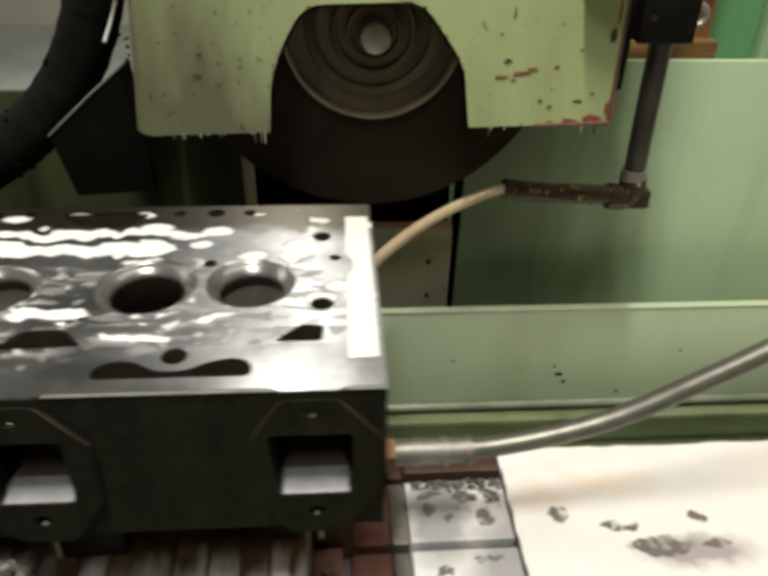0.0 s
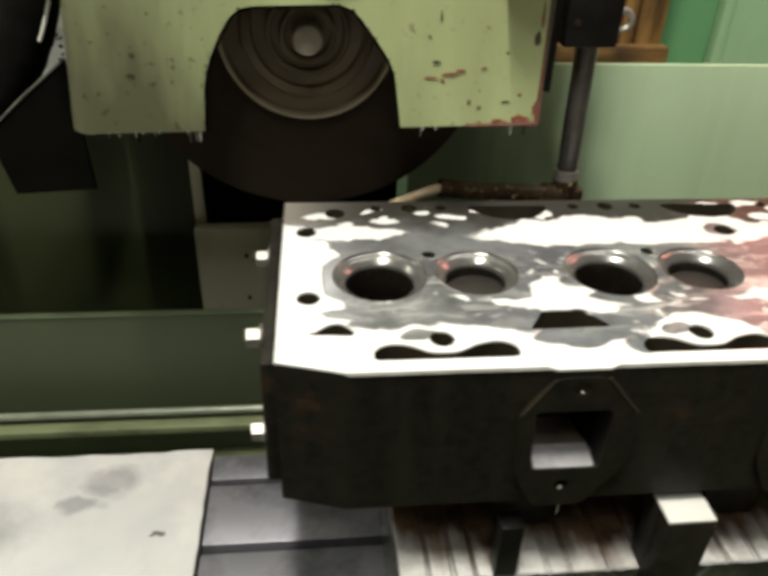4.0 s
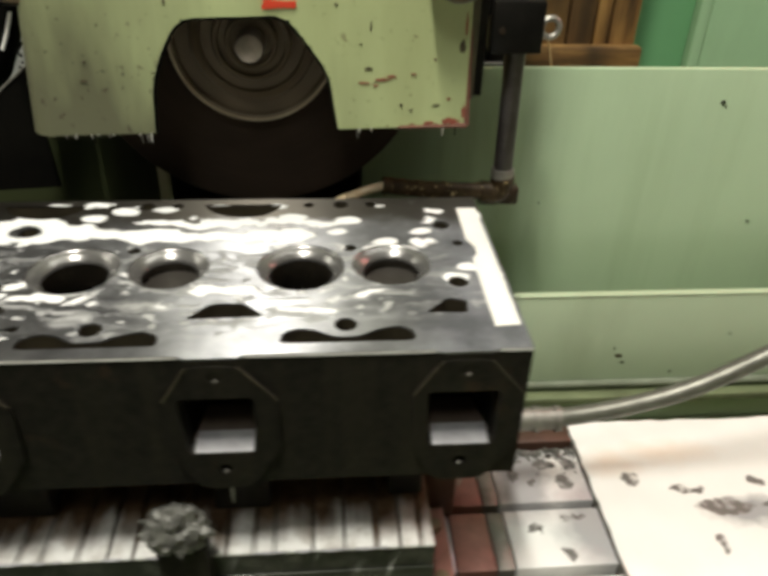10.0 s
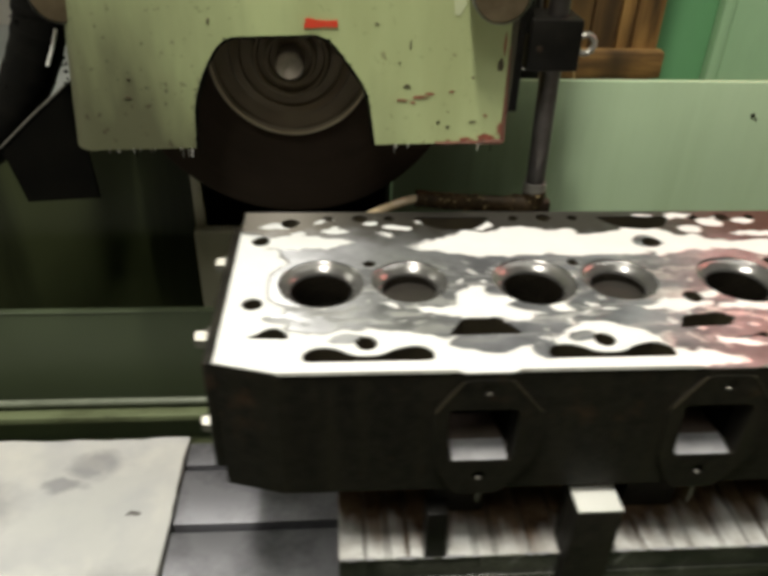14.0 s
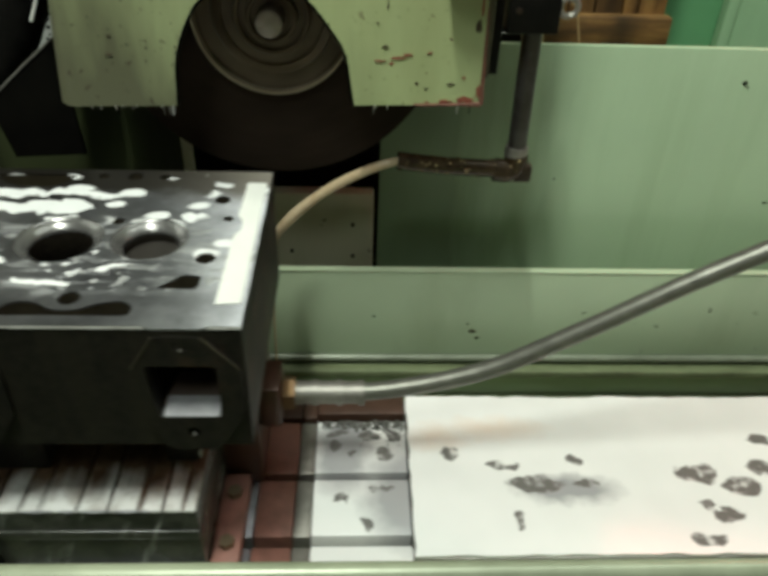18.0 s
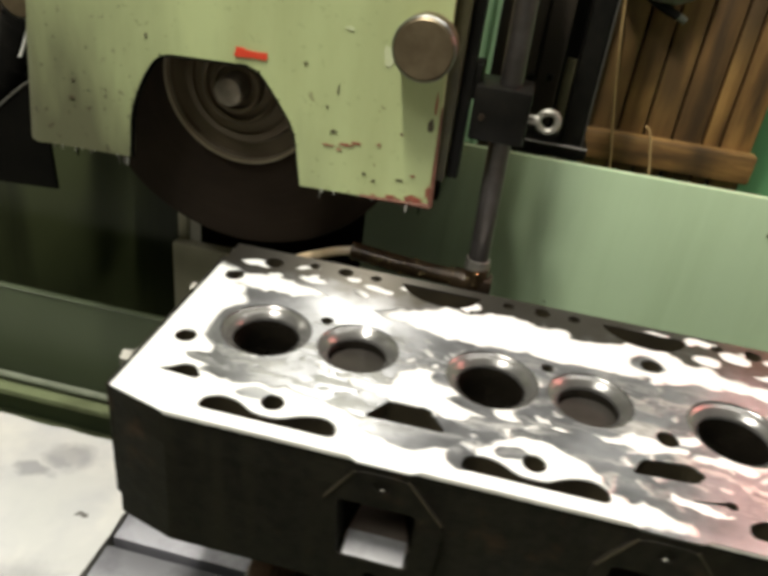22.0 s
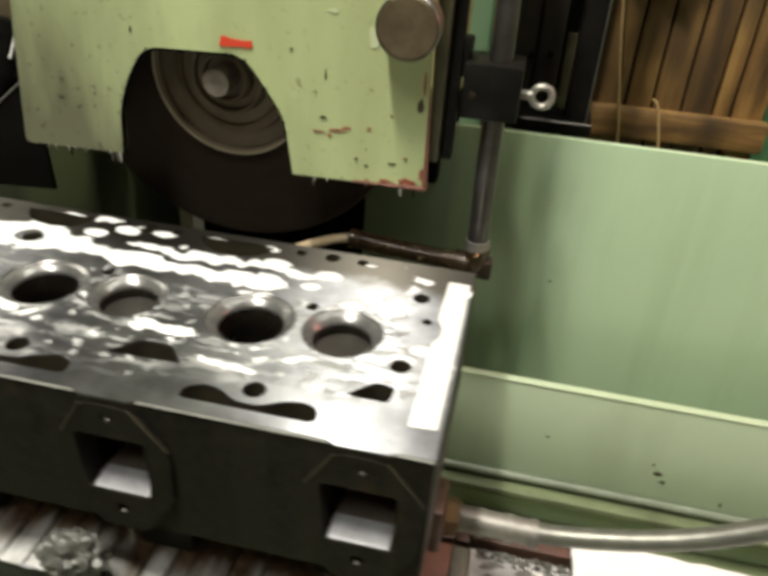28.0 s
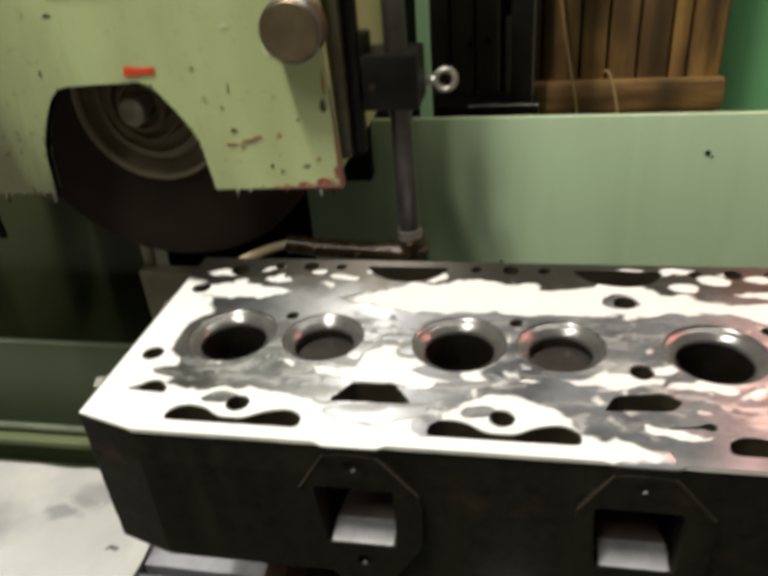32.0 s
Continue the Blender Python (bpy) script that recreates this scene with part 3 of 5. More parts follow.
def tube(bm, pts, r, seg=14, steps=6):
    """A round bar along a smooth path; r is one radius, or a function of 0..1 along it."""
    path = spline(pts, steps)
    rings, n = [], len(path)
    side = Vector((0.13, 0.31, 0.94))
    for i, p in enumerate(path):
        d = (path[min(i + 1, n - 1)] - path[max(i - 1, 0)]).normalized()
        u = d.cross(side).normalized()
        v = d.cross(u)
        rr = r(i / (n - 1)) if callable(r) else r
        rings.append([bm.verts.new(p + rr * (math.cos(2 * math.pi * k / seg) * u + math.sin(2 * math.pi * k / seg) * v)) for k in range(seg)])
    for a, b in zip(rings, rings[1:]):
        for k in range(seg):
            bm.faces.new((a[k], a[(k + 1) % seg], b[(k + 1) % seg], b[k]))
    bm.faces.new(rings[0][::-1])
    bm.faces.new(rings[-1])
    return bm


def plate(bm, outer, holes, axis, a, b):
    """A flat plate with holes: outlines in two axes, extruded along the third from a to b."""
    def at(p, h):
        return {"z": (p[0], p[1], h), "y": (p[0], h, p[1]), "x": (h, p[0], p[1])}[axis]
    loops = [outer] + list(holes)
    tris = tessellate_polygon([[Vector((*p, 0)) for p in lp] for lp in loops])
    flat = [p for lp in loops for p in lp]
    lo, hi = [bm.verts.new(at(p, a)) for p in flat], [bm.verts.new(at(p, b)) for p in flat]
    for t in tris:
        for vs in (lo, hi):
            try:
                bm.faces.new([vs[i] for i in t])
            except ValueError:
                pass
    k = 0
    for lp in loops:
        for i in range(len(lp)):
            i0, i1 = k + i, k + (i + 1) % len(lp)
            bm.faces.new((lo[i0], lo[i1], hi[i1], hi[i0]))
        k += len(lp)
    return bm


def circle(x, y, r, seg=28, squash=1.0):
    return [(x + r * math.cos(2 * math.pi * k / seg), y + r * squash * math.sin(2 * math.pi * k / seg)) for k in range(seg)]


def rounded(pts, r=0.003, seg=4):
    """A polygon with its corners rounded off."""
    out, n = [], len(pts)
    for i in range(n):
        p, a, b = Vector(pts[i]), Vector(pts[i - 1]), Vector(pts[(i + 1) % n])
        u, v = (a - p), (b - p)
        q = min(r, u.length * 0.45, v.length * 0.45)
        s, e = p + u.normalized() * q, p + v.normalized() * q
        for k in range(seg + 1):
            t = k / seg
            w = s * (1 - t) ** 2 + p * 2 * t * (1 - t) + e * t * t
            out.append((w.x, w.y))
    return out


def lathe(bm, profile, cx, cz, seg=72):
    """Turns a profile of (radius, y) about an axis along y."""
    rings = [[bm.verts.new((cx + r * math.cos(2 * math.pi * k / seg), y, cz + r * math.sin(2 * math.pi * k / seg))) for k in range(seg)] if r > 1e-6
             else bm.verts.new((cx, y, cz)) for r, y in profile]
    for a, b in zip(rings, rings[1:]):
        for k in range(seg):
            j = (k + 1) % seg
            if not isinstance(a, list):
                bm.faces.new((a, b[j], b[k]))
            elif not isinstance(b, list):
                bm.faces.new((a[k], a[j], b))
            else:
                bm.faces.new((a[k], a[j], b[j], b[k]))
    return bm


def ragged(x0, x1, y0, y1, z0, z1, seed):
    """A thin layer with slightly uneven edges."""
    r = random.Random(seed)
    n = 60
    lo = [(x0 + (x1 - x0) * i / n, y0 + 0.0016 * r.random()) for i in range(n)]
    ri = [(x1 - 0.002 * r.random(), y0 + (y1 - y0) * i / 20) for i in range(20)]
    hi = [(x1 - (x1 - x0) * i / n, y1 - 0.0022 * r.random()) for i in range(n)]
    le = [(x0 + 0.0020 * r.random(), y1 - (y1 - y0) * i / 20) for i in range(20)]
    return plate(bmesh.new(), lo + ri + hi + le, [], "z", z0, z1)


def B():
    return bmesh.new()


# ---- room ----
structure("floor", box(B(), -2.6, 2.6, -2.6, 2.6, -1.16, -1.10, 0), CEMENT, "grey concrete workshop floor", "floor")
structure("wall_back", box(B(), -2.6, 2.6, 1.60, 1.72, -1.10, 1.90, 0), PLASTER, "pale plastered workshop wall", "wall")
structure("wall_front", box(B(), -2.6, 2.6, -2.72, -2.60, -1.10, 1.90, 0), PLASTER, "pale plastered workshop wall", "wall")
structure("wall_left", box(B(), -2.72, -2.60, -2.6, 1.6, -1.10, 1.90, 0), PLASTER, "pale plastered workshop wall", "wall")
structure("wall_right", box(B(), 2.60, 2.72, -2.6, 1.6, -1.10, 1.90, 0), PLASTER, "pale plastered workshop wall", "wall")
structure("ceiling", box(B(), -2.7, 2.7, -2.7, 1.7, 1.90, 2.0, 0), PLASTER, "pale workshop ceiling", "ceiling")

# ---- fixed parts of the grinding machine ----
machine = thing("grinding_machine", (0, 0.30, -1.10), "green surface grinding machine with a fixed splash panel behind its table", "grinding machine")
part("bed", box(B(), -0.9, 0.9, -0.16, 0.40, -1.10, -0.42, 0.02), TRAY, machine, "green machine bed")
part("saddle", box(B(), -0.5, 0.6, -0.12, 0.17, -0.42, -0.30, 0.01), DULLSTEEL, machine, "dull steel slideway")
part("column", box(B(), -0.195, 0.012, 0.30, 0.75, -0.42, 0.9, 0.02), GRIMESHADE, machine, "near-black column")
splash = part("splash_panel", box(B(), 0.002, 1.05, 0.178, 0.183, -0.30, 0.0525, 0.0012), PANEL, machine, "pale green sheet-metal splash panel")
for i, (x, z, w, h) in enumerate(((0.2866, 0.0262, 0.0022, 0.0014), (0.2900, 0.0230, 0.0008, 0.0008), (0.150, -0.060, 0.0012, 0.0006), (0.34, -0.08, 0.002, 0.0007), (0.40, 0.01, 0.0012, 0.0012))):
    r2 = random.Random(50 + i)
    pts = [(x + w * (0.6 + 0.7 * r2.random()) * math.cos(a), z + h * (0.6 + 0.7 * r2.random()) * math.sin(a)) for a in [2 * math.pi * k / 9 for k in range(9)]]
    part("paint_chip", plate(B(), pts, [], "y", 0.1772, 0.1778), IRON, splash)
part("side_panel", box(B(), -0.460, -0.165, 0.200, 0.206, -0.30, 0.024, 0.001), DARKTRAY, machine, "grimy green splash panel, painted darker for the guard's shade")
part("side_panel_edge", box(B(), -0.1648, -0.1565, 0.1985, 0.206, -0.086, 0.02, 0.001), CREAM, machine, "narrow cream edge strip")
cover = part("way_cover", box(B(), -0.1648, -0.002, 0.186, 0.1985, -0.30, -0.081, 0.002), CREAM, machine, "oily cream way cover")
for x, z in ((-0.020, -0.112), (-0.020, -0.145), (-0.125, -0.105), (-0.125, -0.145), (-0.075, -0.140)):
    part("rivet", rod(B(), (x, 0.1865, z), (x, 0.184, z), 0.0016, None, 10), BLACK, cover)
# solid near-black box in place of the shade in the recess
part("recess", box(B(), -0.1560, 0.0, 0.225, 0.30, -0.30, 0.06, 0), GRIMESHADE, machine)

# wheel head: front plate with the arched cut-out
GY = 0.070
head_unit = thing("wheel_guard", (-0.07, 0.12, 0.042), "light green steel wheel guard with chipped paint and an arched opening", "machine guard")
OUT = [(-0.1895, 0.0410), (0.0605, 0.0470), (0.0560, 0.1900), (0.054, 0.42), (-0.1720, 0.42), (-0.1775, 0.1700)]
ARCH = [(-0.1300, 0.0424), (-0.1280, 0.0716), (-0.1200, 0.0916), (-0.1085, 0.1095), (-0.0490, 0.1115), (-0.0363, 0.0958), (-0.0245, 0.0788), (-0.0195, 0.0448)]
ARC = ARCH[:1] + rounded(ARCH, 0.013, 5)[6:-6] + ARCH[-1:]
edge = OUT[:1] + ARC + OUT[1:]
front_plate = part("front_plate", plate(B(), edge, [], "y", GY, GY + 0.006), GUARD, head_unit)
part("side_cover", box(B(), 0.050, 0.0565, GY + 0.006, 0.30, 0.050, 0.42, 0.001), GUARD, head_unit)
bend = B()
rows = []
for x0, z in ((-0.1895, 0.0405), (-0.1835, 0.1050), (-0.1775, 0.1700), (-0.1720, 0.42)):
    arc = [(x0 - 0.016 * math.sin(q), GY + 0.016 * (1 - math.cos(q))) for q in [math.pi / 16 * k for k in range(9)]]
    arc += [(x0 - 0.016, 0.20)]
    back = [(x0 - 0.012, 0.20)] + [(x0 - 0.012 * math.sin(q), GY + 0.016 - 0.012 * math.cos(q)) for q in [math.pi / 16 * k for k in range(8, -1, -1)]]
    rows.append([bend.verts.new((x, y, z)) for x, y in arc + back])
for lo, hi in zip(rows, rows[1:]):
    for k in range(len(lo)):
        j = (k + 1) % len(lo)
        bend.faces.new((lo[k], lo[j], hi[j], hi[k]))
bend.faces.new(rows[0])
bend.faces.new(rows[-1])
part("side_cover", bend, GUARD, head_unit, "rounded corner of the guard, grey with oil film")
part("hinge_plate", box(B(), 0.0570, 0.0650, 0.080, 0.090, 0.060, 0.42, 0.001), OLIVE, head_unit, "oily olive hinge plate")
part("hinge_leaf", box(B(), 0.0650, 0.0720, 0.088, 0.098, 0.060, 0.42, 0.001), BLACK, head_unit, "black oily hinge leaf")
# near-black, so the space behind the wheel stays dark
part("back_cover", box(B(), -0.200, 0.056, 0.166, 0.30, 0.010, 0.42, 0.002), GRIMESHADE, head_unit)
for kx, kz, ky in ((0.0467, 0.1390, 0.0), (-0.1965, 0.1305, 0.024)):
    k = part("knob", lathe(B(), [(r, y + ky) for r, y in ((0.0, 0.050), (0.0145, 0.050), (0.0158, 0.0512), (0.0162, 0.054), (0.0162, 0.066), (0.0150, 0.0695))], kx, kz, 40), BRASSY, head_unit, "round turned-steel clamping knob")
    part("knob_rim", lathe(B(), [(r, y + ky) for r, y in ((0.0158, 0.0505), (0.0166, 0.0515), (0.0166, 0.0530), (0.0160, 0.0535))], kx, kz, 40), STEEL, k)
part("tape", plate(B(), [(-0.0612, 0.1150), (-0.0560, 0.1153), (-0.0500, 0.1158), (-0.0430, 0.1156), (-0.0418, 0.1166), (-0.0426, 0.1180), (-0.0420, 0.1196), (-0.0480, 0.1192), (-0.0545, 0.1196), (-0.0580, 0.1206), (-0.0608, 0.1203), (-0.0603, 0.1185), (-0.0616, 0.1168)], [], "y", GY - 0.0008, GY - 0.0002), TAPE, head_unit, "torn strip of red tape")
name = part("nameplate", box(B(), -0.098, -0.042, GY - 0.0012, GY - 0.0002, 0.1605, 0.1785, 0.0004, 1), CHIP, head_unit, "small framed nameplate")
part("nameplate_face", box(B(), -0.095, -0.045, GY - 0.0022, GY - 0.0014, 0.1635, 0.1755, 0.0003, 1), PLATE, name)


def chip(x, z, w, h, seed, mat=None, s=0.72):
    """A flake of missing paint: an uneven outline, a hair proud of the plate."""
    rnd = random.Random(seed)
    pts = [(x + s * w * (0.5 + 0.9 * rnd.random()) * math.cos(a), z + s * h * (0.5 + 0.9 * rnd.random()) * math.sin(a)) for a in [2 * math.pi * i / 11 for i in range(11)]]
    part("paint_chip", plate(B(), pts, [], "y", GY - (0.0004 if mat is WORN else 0.0006), GY - 0.0002), mat or CHIP, head_unit)


for i, (x, z, w, h, m) in enumerate((
        (-0.1640, 0.1480, 0.0075, 0.0165, WORN), (0.0262, 0.1290, 0.0060, 0.0085, WORN), (0.0040, 0.1400, 0.0040, 0.0016, WORN), (-0.0040, 0.0735, 0.0040, 0.0010, CHIP), (0.0060, 0.0755, 0.0060, 0.0012, CHIP), (0.0120, 0.0775, 0.0040, 0.0010, CHIP), (0.0030, 0.0720, 0.0020, 0.0010, CHIP),
        (-0.0010, 0.0820, 0.0028, 0.0012, BARE), (0.0260, 0.0790, 0.0020, 0.0010, CHIP), (0.0190, 0.0600, 0.0018, 0.0010, BARE), (0.0250, 0.0570, 0.0016, 0.0008, BARE),
        (0.0400, 0.0600, 0.0032, 0.0008, BARE), (0.0480, 0.0640, 0.0016, 0.0012, CHIP), (0.0500, 0.0500, 0.0085, 0.0028, CHIP), (0.0580, 0.0560, 0.0022, 0.0060, CHIP),
        (0.0370, 0.0487, 0.0060, 0.0014, CHIP), (0.0540, 0.0950, 0.0024, 0.0060, BARE), (0.0555, 0.1080, 0.0012, 0.0090, CHIP), (-0.1660, 0.0740, 0.0030, 0.0012, BARE),
        (-0.1640, 0.0850, 0.0014, 0.0008, BARE), (-0.1150, 0.1180, 0.0010, 0.0022, BARE), (-0.1632, 0.1440, 0.0024, 0.0078, CHIP), (0.0000, 0.1060, 0.0007, 0.0040, BARE),
        (-0.0200, 0.1180, 0.0020, 0.0008, BARE), (-0.0060, 0.0960, 0.0012, 0.0006, BARE), (-0.1000, 0.1500, 0.0030, 0.0012, BARE), (0.0260, 0.0480, 0.0022, 0.0008, CHIP))):
    chip(x, z, w, h, 100 + i, m)

part("rusty_edge", tube(B(), [(0.0180, GY - 0.0002, 0.0461), (0.0420, GY - 0.0002, 0.0467), (0.0602, GY - 0.0002, 0.0474)], lambda q: 0.0007 + 0.0011 * q * q, 8, 6), EDGERUST, head_unit, "rust-red bare lower edge")
part("rusty_edge", tube(B(), [(0.0604, GY - 0.0002, 0.0474), (0.0596, GY - 0.0002, 0.0760), (0.0588, GY - 0.0002, 0.1060)], lambda q: 0.0016 - 0.0012 * q, 8, 6), EDGERUST, head_unit)
part("arch_seal", tube(B(), [(x, GY + 0.002, z) for x, z in ARC], lambda q: 0.0019 + 0.0003 * noise.noise((q * 28, 0.3, 1.7)) + 0.0003 * noise.noise((q * 90, 2.3, 0.7)), 8, 3), GRIMESHADE, head_unit, "black oil-soaked seal round the opening")
# beads of coolant along the lower rim of the guard
rnd = random.Random(4)
for i in range(42):
    x = -0.188 + 0.058 * rnd.random() if i < 26 else -0.016 + 0.072 * rnd.random()
    z = 0.0415 + 0.006 * (x + 0.2) / 0.26
    h = rnd.choice((0.0012, 0.0016, 0.0024, 0.0040, 0.0075))
    part("drip", rod(B(), (x, GY + 0.002, z + 0.001), (x, GY + 0.002, z - h), rnd.choice((0.0006, 0.0009, 0.0012)), 0.0003, 8), rnd.choice((MILK, DULLSTEEL, GRIMESHADE)), head_unit)

# grinding wheel
WX, WZ = -0.0715, 0.0895
WAXIS = Vector((WX, 0.120, WZ))
wheel = new("grinding_wheel", finish("grinding_wheel", lathe(B(), [(0.0, 0.1240), (0.0532, 0.1225), (0.0528, 0.1150), (0.0543, 0.1118), (0.1095, 0.1110), (0.1125, 0.1125), (0.1140, 0.1160), (0.1140, 0.1570), (0.1095, 0.1620), (0.0, 0.1620)], WX, WZ, 110), WHEEL, WAXIS))
wheel.parent = machine
wheel.location = WAXIS - BASE[machine.name]
BASE[wheel.name] = WAXIS
tagged(wheel, "dark brown abrasive grinding wheel")
part("flange", lathe(B(), [(0.0523, 0.1210), (0.0523, 0.1085), (0.0505, 0.1100), (0.0490, 0.1125), (0.0400, 0.1130), (0.0385, 0.1090), (0.0345, 0.1075), (0.0330, 0.1060), (0.0320, 0.1085), (0.0250, 0.1085)], WX, WZ, 90), FLANGE, wheel, "stepped flange of dark oily steel")
part("flange_rim", lathe(B(), [(0.0525, 0.1110), (0.0528, 0.1070), (0.0521, 0.1055), (0.0506, 0.1058), (0.0498, 0.1095)], WX, WZ, 90), RIMSTEEL, wheel, "worn bright flange rim")
part("flange_step", lathe(B(), [(0.0250, 0.1085), (0.0245, 0.1015), (0.0230, 0.0995), (0.0215, 0.1000), (0.0205, 0.1035), (0.0165, 0.1035), (0.0160, 0.0965), (0.0148, 0.0950), (0.0132, 0.0955), (0.0126, 0.0995), (0.0080, 0.1000)], WX, WZ, 70), FLANGE, wheel)
part("spindle_nose", lathe(B(), [(0.0088, 0.1000), (0.0088, 0.0850), (0.0080, 0.0835), (0.0066, 0.0830), (0.0, 0.0828)], WX, WZ, 40), NOSE, wheel, "worn spindle nose")

# coolant pipe with its clamp
pipe = thing("coolant_pipe", (0.094, 0.097, -0.02), "black coolant pipe with an elbow, clamped beside the wheel guard", "pipe")
part("riser", rod(B(), (0.0945, 0.0965, -0.004), (0.0890, 0.0985, 0.34), 0.0066, None, 24), PIPESTEEL, pipe)
part("collar", rod(B(), (0.0944, 0.0965, 0.000), (0.0943, 0.0966, 0.007), 0.0083, 0.0078, 24), DULLSTEEL, pipe)
part("elbow", tube(B(), [(0.0945, 0.0965, 0.001), (0.0948, 0.0962, -0.007), (0.0900, 0.0960, -0.0115), (0.080, 0.0960, -0.0110)], 0.0085, 18), WETBRONZE, pipe)
part("elbow_nut", box(B(), 0.0930, 0.1060, 0.0890, 0.1030, -0.0180, -0.0050, 0.002), BRONZE, pipe, "brass elbow plug")
part("nozzle", tube(B(), [(0.084, 0.0960, -0.0105), (0.060, 0.0960, -0.0095), (0.036, 0.0960, -0.0080), (0.0110, 0.0958, -0.0050)], 0.0062, 16), WETBRONZE, pipe)
def beads(path, radius, count, seed):
    """Small drops clinging to a bar."""
    rnd, bm = random.Random(seed), B()
    line = spline(path, 8)
    for i in range(count):
        p = line[rnd.randrange(len(line))]
        a = rnd.random() * 2 * math.pi
        r = 0.0004 + 0.0011 * rnd.random() ** 2
        bmesh.ops.create_icosphere(bm, subdivisions=1, radius=r, matrix=Matrix.Translation(p + Vector((0.004 * (rnd.random() - 0.5), radius * math.cos(a), radius * math.sin(a)))))
    return bm


# drops coloured gold to give nozzle and elbow their wet sparkle
part("oily_bead", beads([(0.084, 0.0960, -0.0105), (0.060, 0.0960, -0.0095), (0.036, 0.0960, -0.0080), (0.0110, 0.0958, -0.0050)], 0.0062, 70, 3), DROP, pipe, "coolant drops on the nozzle, golden for its wet glints")
part("oily_bead", beads([(0.0948, 0.0962, 0.002), (0.0948, 0.0962, -0.007), (0.0900, 0.0960, -0.0115)], 0.0086, 60, 4), DROP, pipe)
clamp = part("clamp_block", box(B(), 0.0740, 0.1060, 0.0840, 0.1160, 0.0870, 0.1180, 0.0015), BLACK, pipe, "square black clamp block")
part("clamp_screw", rod(B(), (0.0800, 0.0842, 0.1010), (0.0800, 0.0825, 0.1010), 0.0018, None, 12), BRONZE, clamp)
part("clamp_arm", box(B(), 0.0570, 0.0760, 0.0900, 0.1100, 0.1080, 0.1280, 0.0015), BLACK, pipe)
eye = thing("eye_bolt", (0.1120, 0.1136, 0.085), "galvanised eye bolt screwed into the pipe clamp", "bolt")
ring = B()
n = 26
ringpts = [(0.1182 + 0.0058 * math.cos(2 * math.pi * k / n), 0.1130, 0.0965 + 0.0058 * math.sin(2 * math.pi * k / n)) for k in range(n + 1)]
part("ring", tube(ring, ringpts, 0.0021, 10, 2), GALV, eye)
part("shank", rod(B(), (0.1050, 0.1130, 0.0965), (0.1122, 0.1130, 0.0965), 0.0028, 0.0032, 12), GALV, eye)

jet = thing("coolant_jet", (-0.02, 0.093, -0.2), "milky coolant jet pouring from the nozzle", "coolant")
part("stream", tube(B(), [(0.0120, 0.0945, -0.0048), (-0.0020, 0.0925, -0.0080), (-0.0250, 0.0910, -0.0185), (-0.0480, 0.0905, -0.0340), (-0.0680, 0.0903, -0.0530), (-0.0780, 0.0902, -0.0700), (-0.0812, 0.0900, -0.100), (-0.0825, 0.0900, -0.150), (-0.083, 0.0900, -0.225)],
                    lambda s: 0.0030 + 0.0022 * s if s < 0.5 else max(0.0009, 0.0041 - 0.014 * (s - 0.5)), 12), JET, jet)


# black suction hose
suction = thing("suction_hose", (-0.26, 0.12, 0.0), "thick black rubber suction hose beside the wheel guard", "hose")
part("tube", tube(B(), [(-0.218, 0.125, 0.34), (-0.219, 0.125, 0.20), (-0.221, 0.125, 0.135), (-0.232, 0.122, 0.090), (-0.255, 0.118, 0.050), (-0.290, 0.112, 0.018), (-0.345, 0.105, -0.010), (-0.43, 0.10, -0.03)], 0.0160, 22, 8), RUBBER, suction)
hp = spline([(-0.221, 0.125, 0.135), (-0.232, 0.122, 0.090), (-0.255, 0.118, 0.050), (-0.290, 0.112, 0.018), (-0.345, 0.105, -0.010)], 7)
for i in range(2, len(hp) - 1, 2):
    part("rib", tube(B(), [hp[i] - (hp[i + 1] - hp[i]).normalized() * 0.0022, hp[i] + (hp[i + 1] - hp[i]).normalized() * 0.0022], 0.0164, 20, 1), RUBBER, suction)

def clumps(places, lo, hi, seed):
    """Lumps of caked grime, joined into one mesh."""
    rnd, bm = random.Random(seed), B()
    for p in places:
        r = lo + (hi - lo) * rnd.random() ** 2
        m = Matrix.Translation(p) @ Euler((rnd.random() * 6, rnd.random() * 6, 0)).to_matrix().to_4x4() @ Matrix.Diagonal((1.0, 0.6 + 0.8 * rnd.random(), 0.5 + rnd.random(), 1))
        bmesh.ops.create_icosphere(bm, subdivisions=1, radius=r, matrix=m)
    return bm


rnd = random.Random(77)
spots = []
for i in range(110):
    k = rnd.randrange(2, len(hp) - 1)
    d = (hp[k + 1 if k + 1 < len(hp) else k] - hp[k - 1]).normalized()
    side = d.cross(Vector((0, 1, 0))).normalized()
    a = rnd.gauss(0, 0.9) + (0 if rnd.random() < 0.6 else math.pi)
    spots.append(hp[k] + d * 0.008 * rnd.random() + 0.0160 * (math.cos(a) * -side + math.sin(a) * Vector((0, -1, 0))))
part("caked_grime", clumps(spots, 0.0006, 0.0024, 5), GRIMESHADE, suction, "black grime caked on the hose")
edge_spots = [Vector((-0.189 + 0.059 * rnd.random(), GY + 0.001 + 0.003 * rnd.random(), 0.0418 + 0.0016 * rnd.random())) for i in range(60)]
edge_spots += [Vector((-0.2050 + 0.003 * rnd.random(), GY + 0.0120, 0.043 + 0.05 * rnd.random() ** 2)) for i in range(26)]
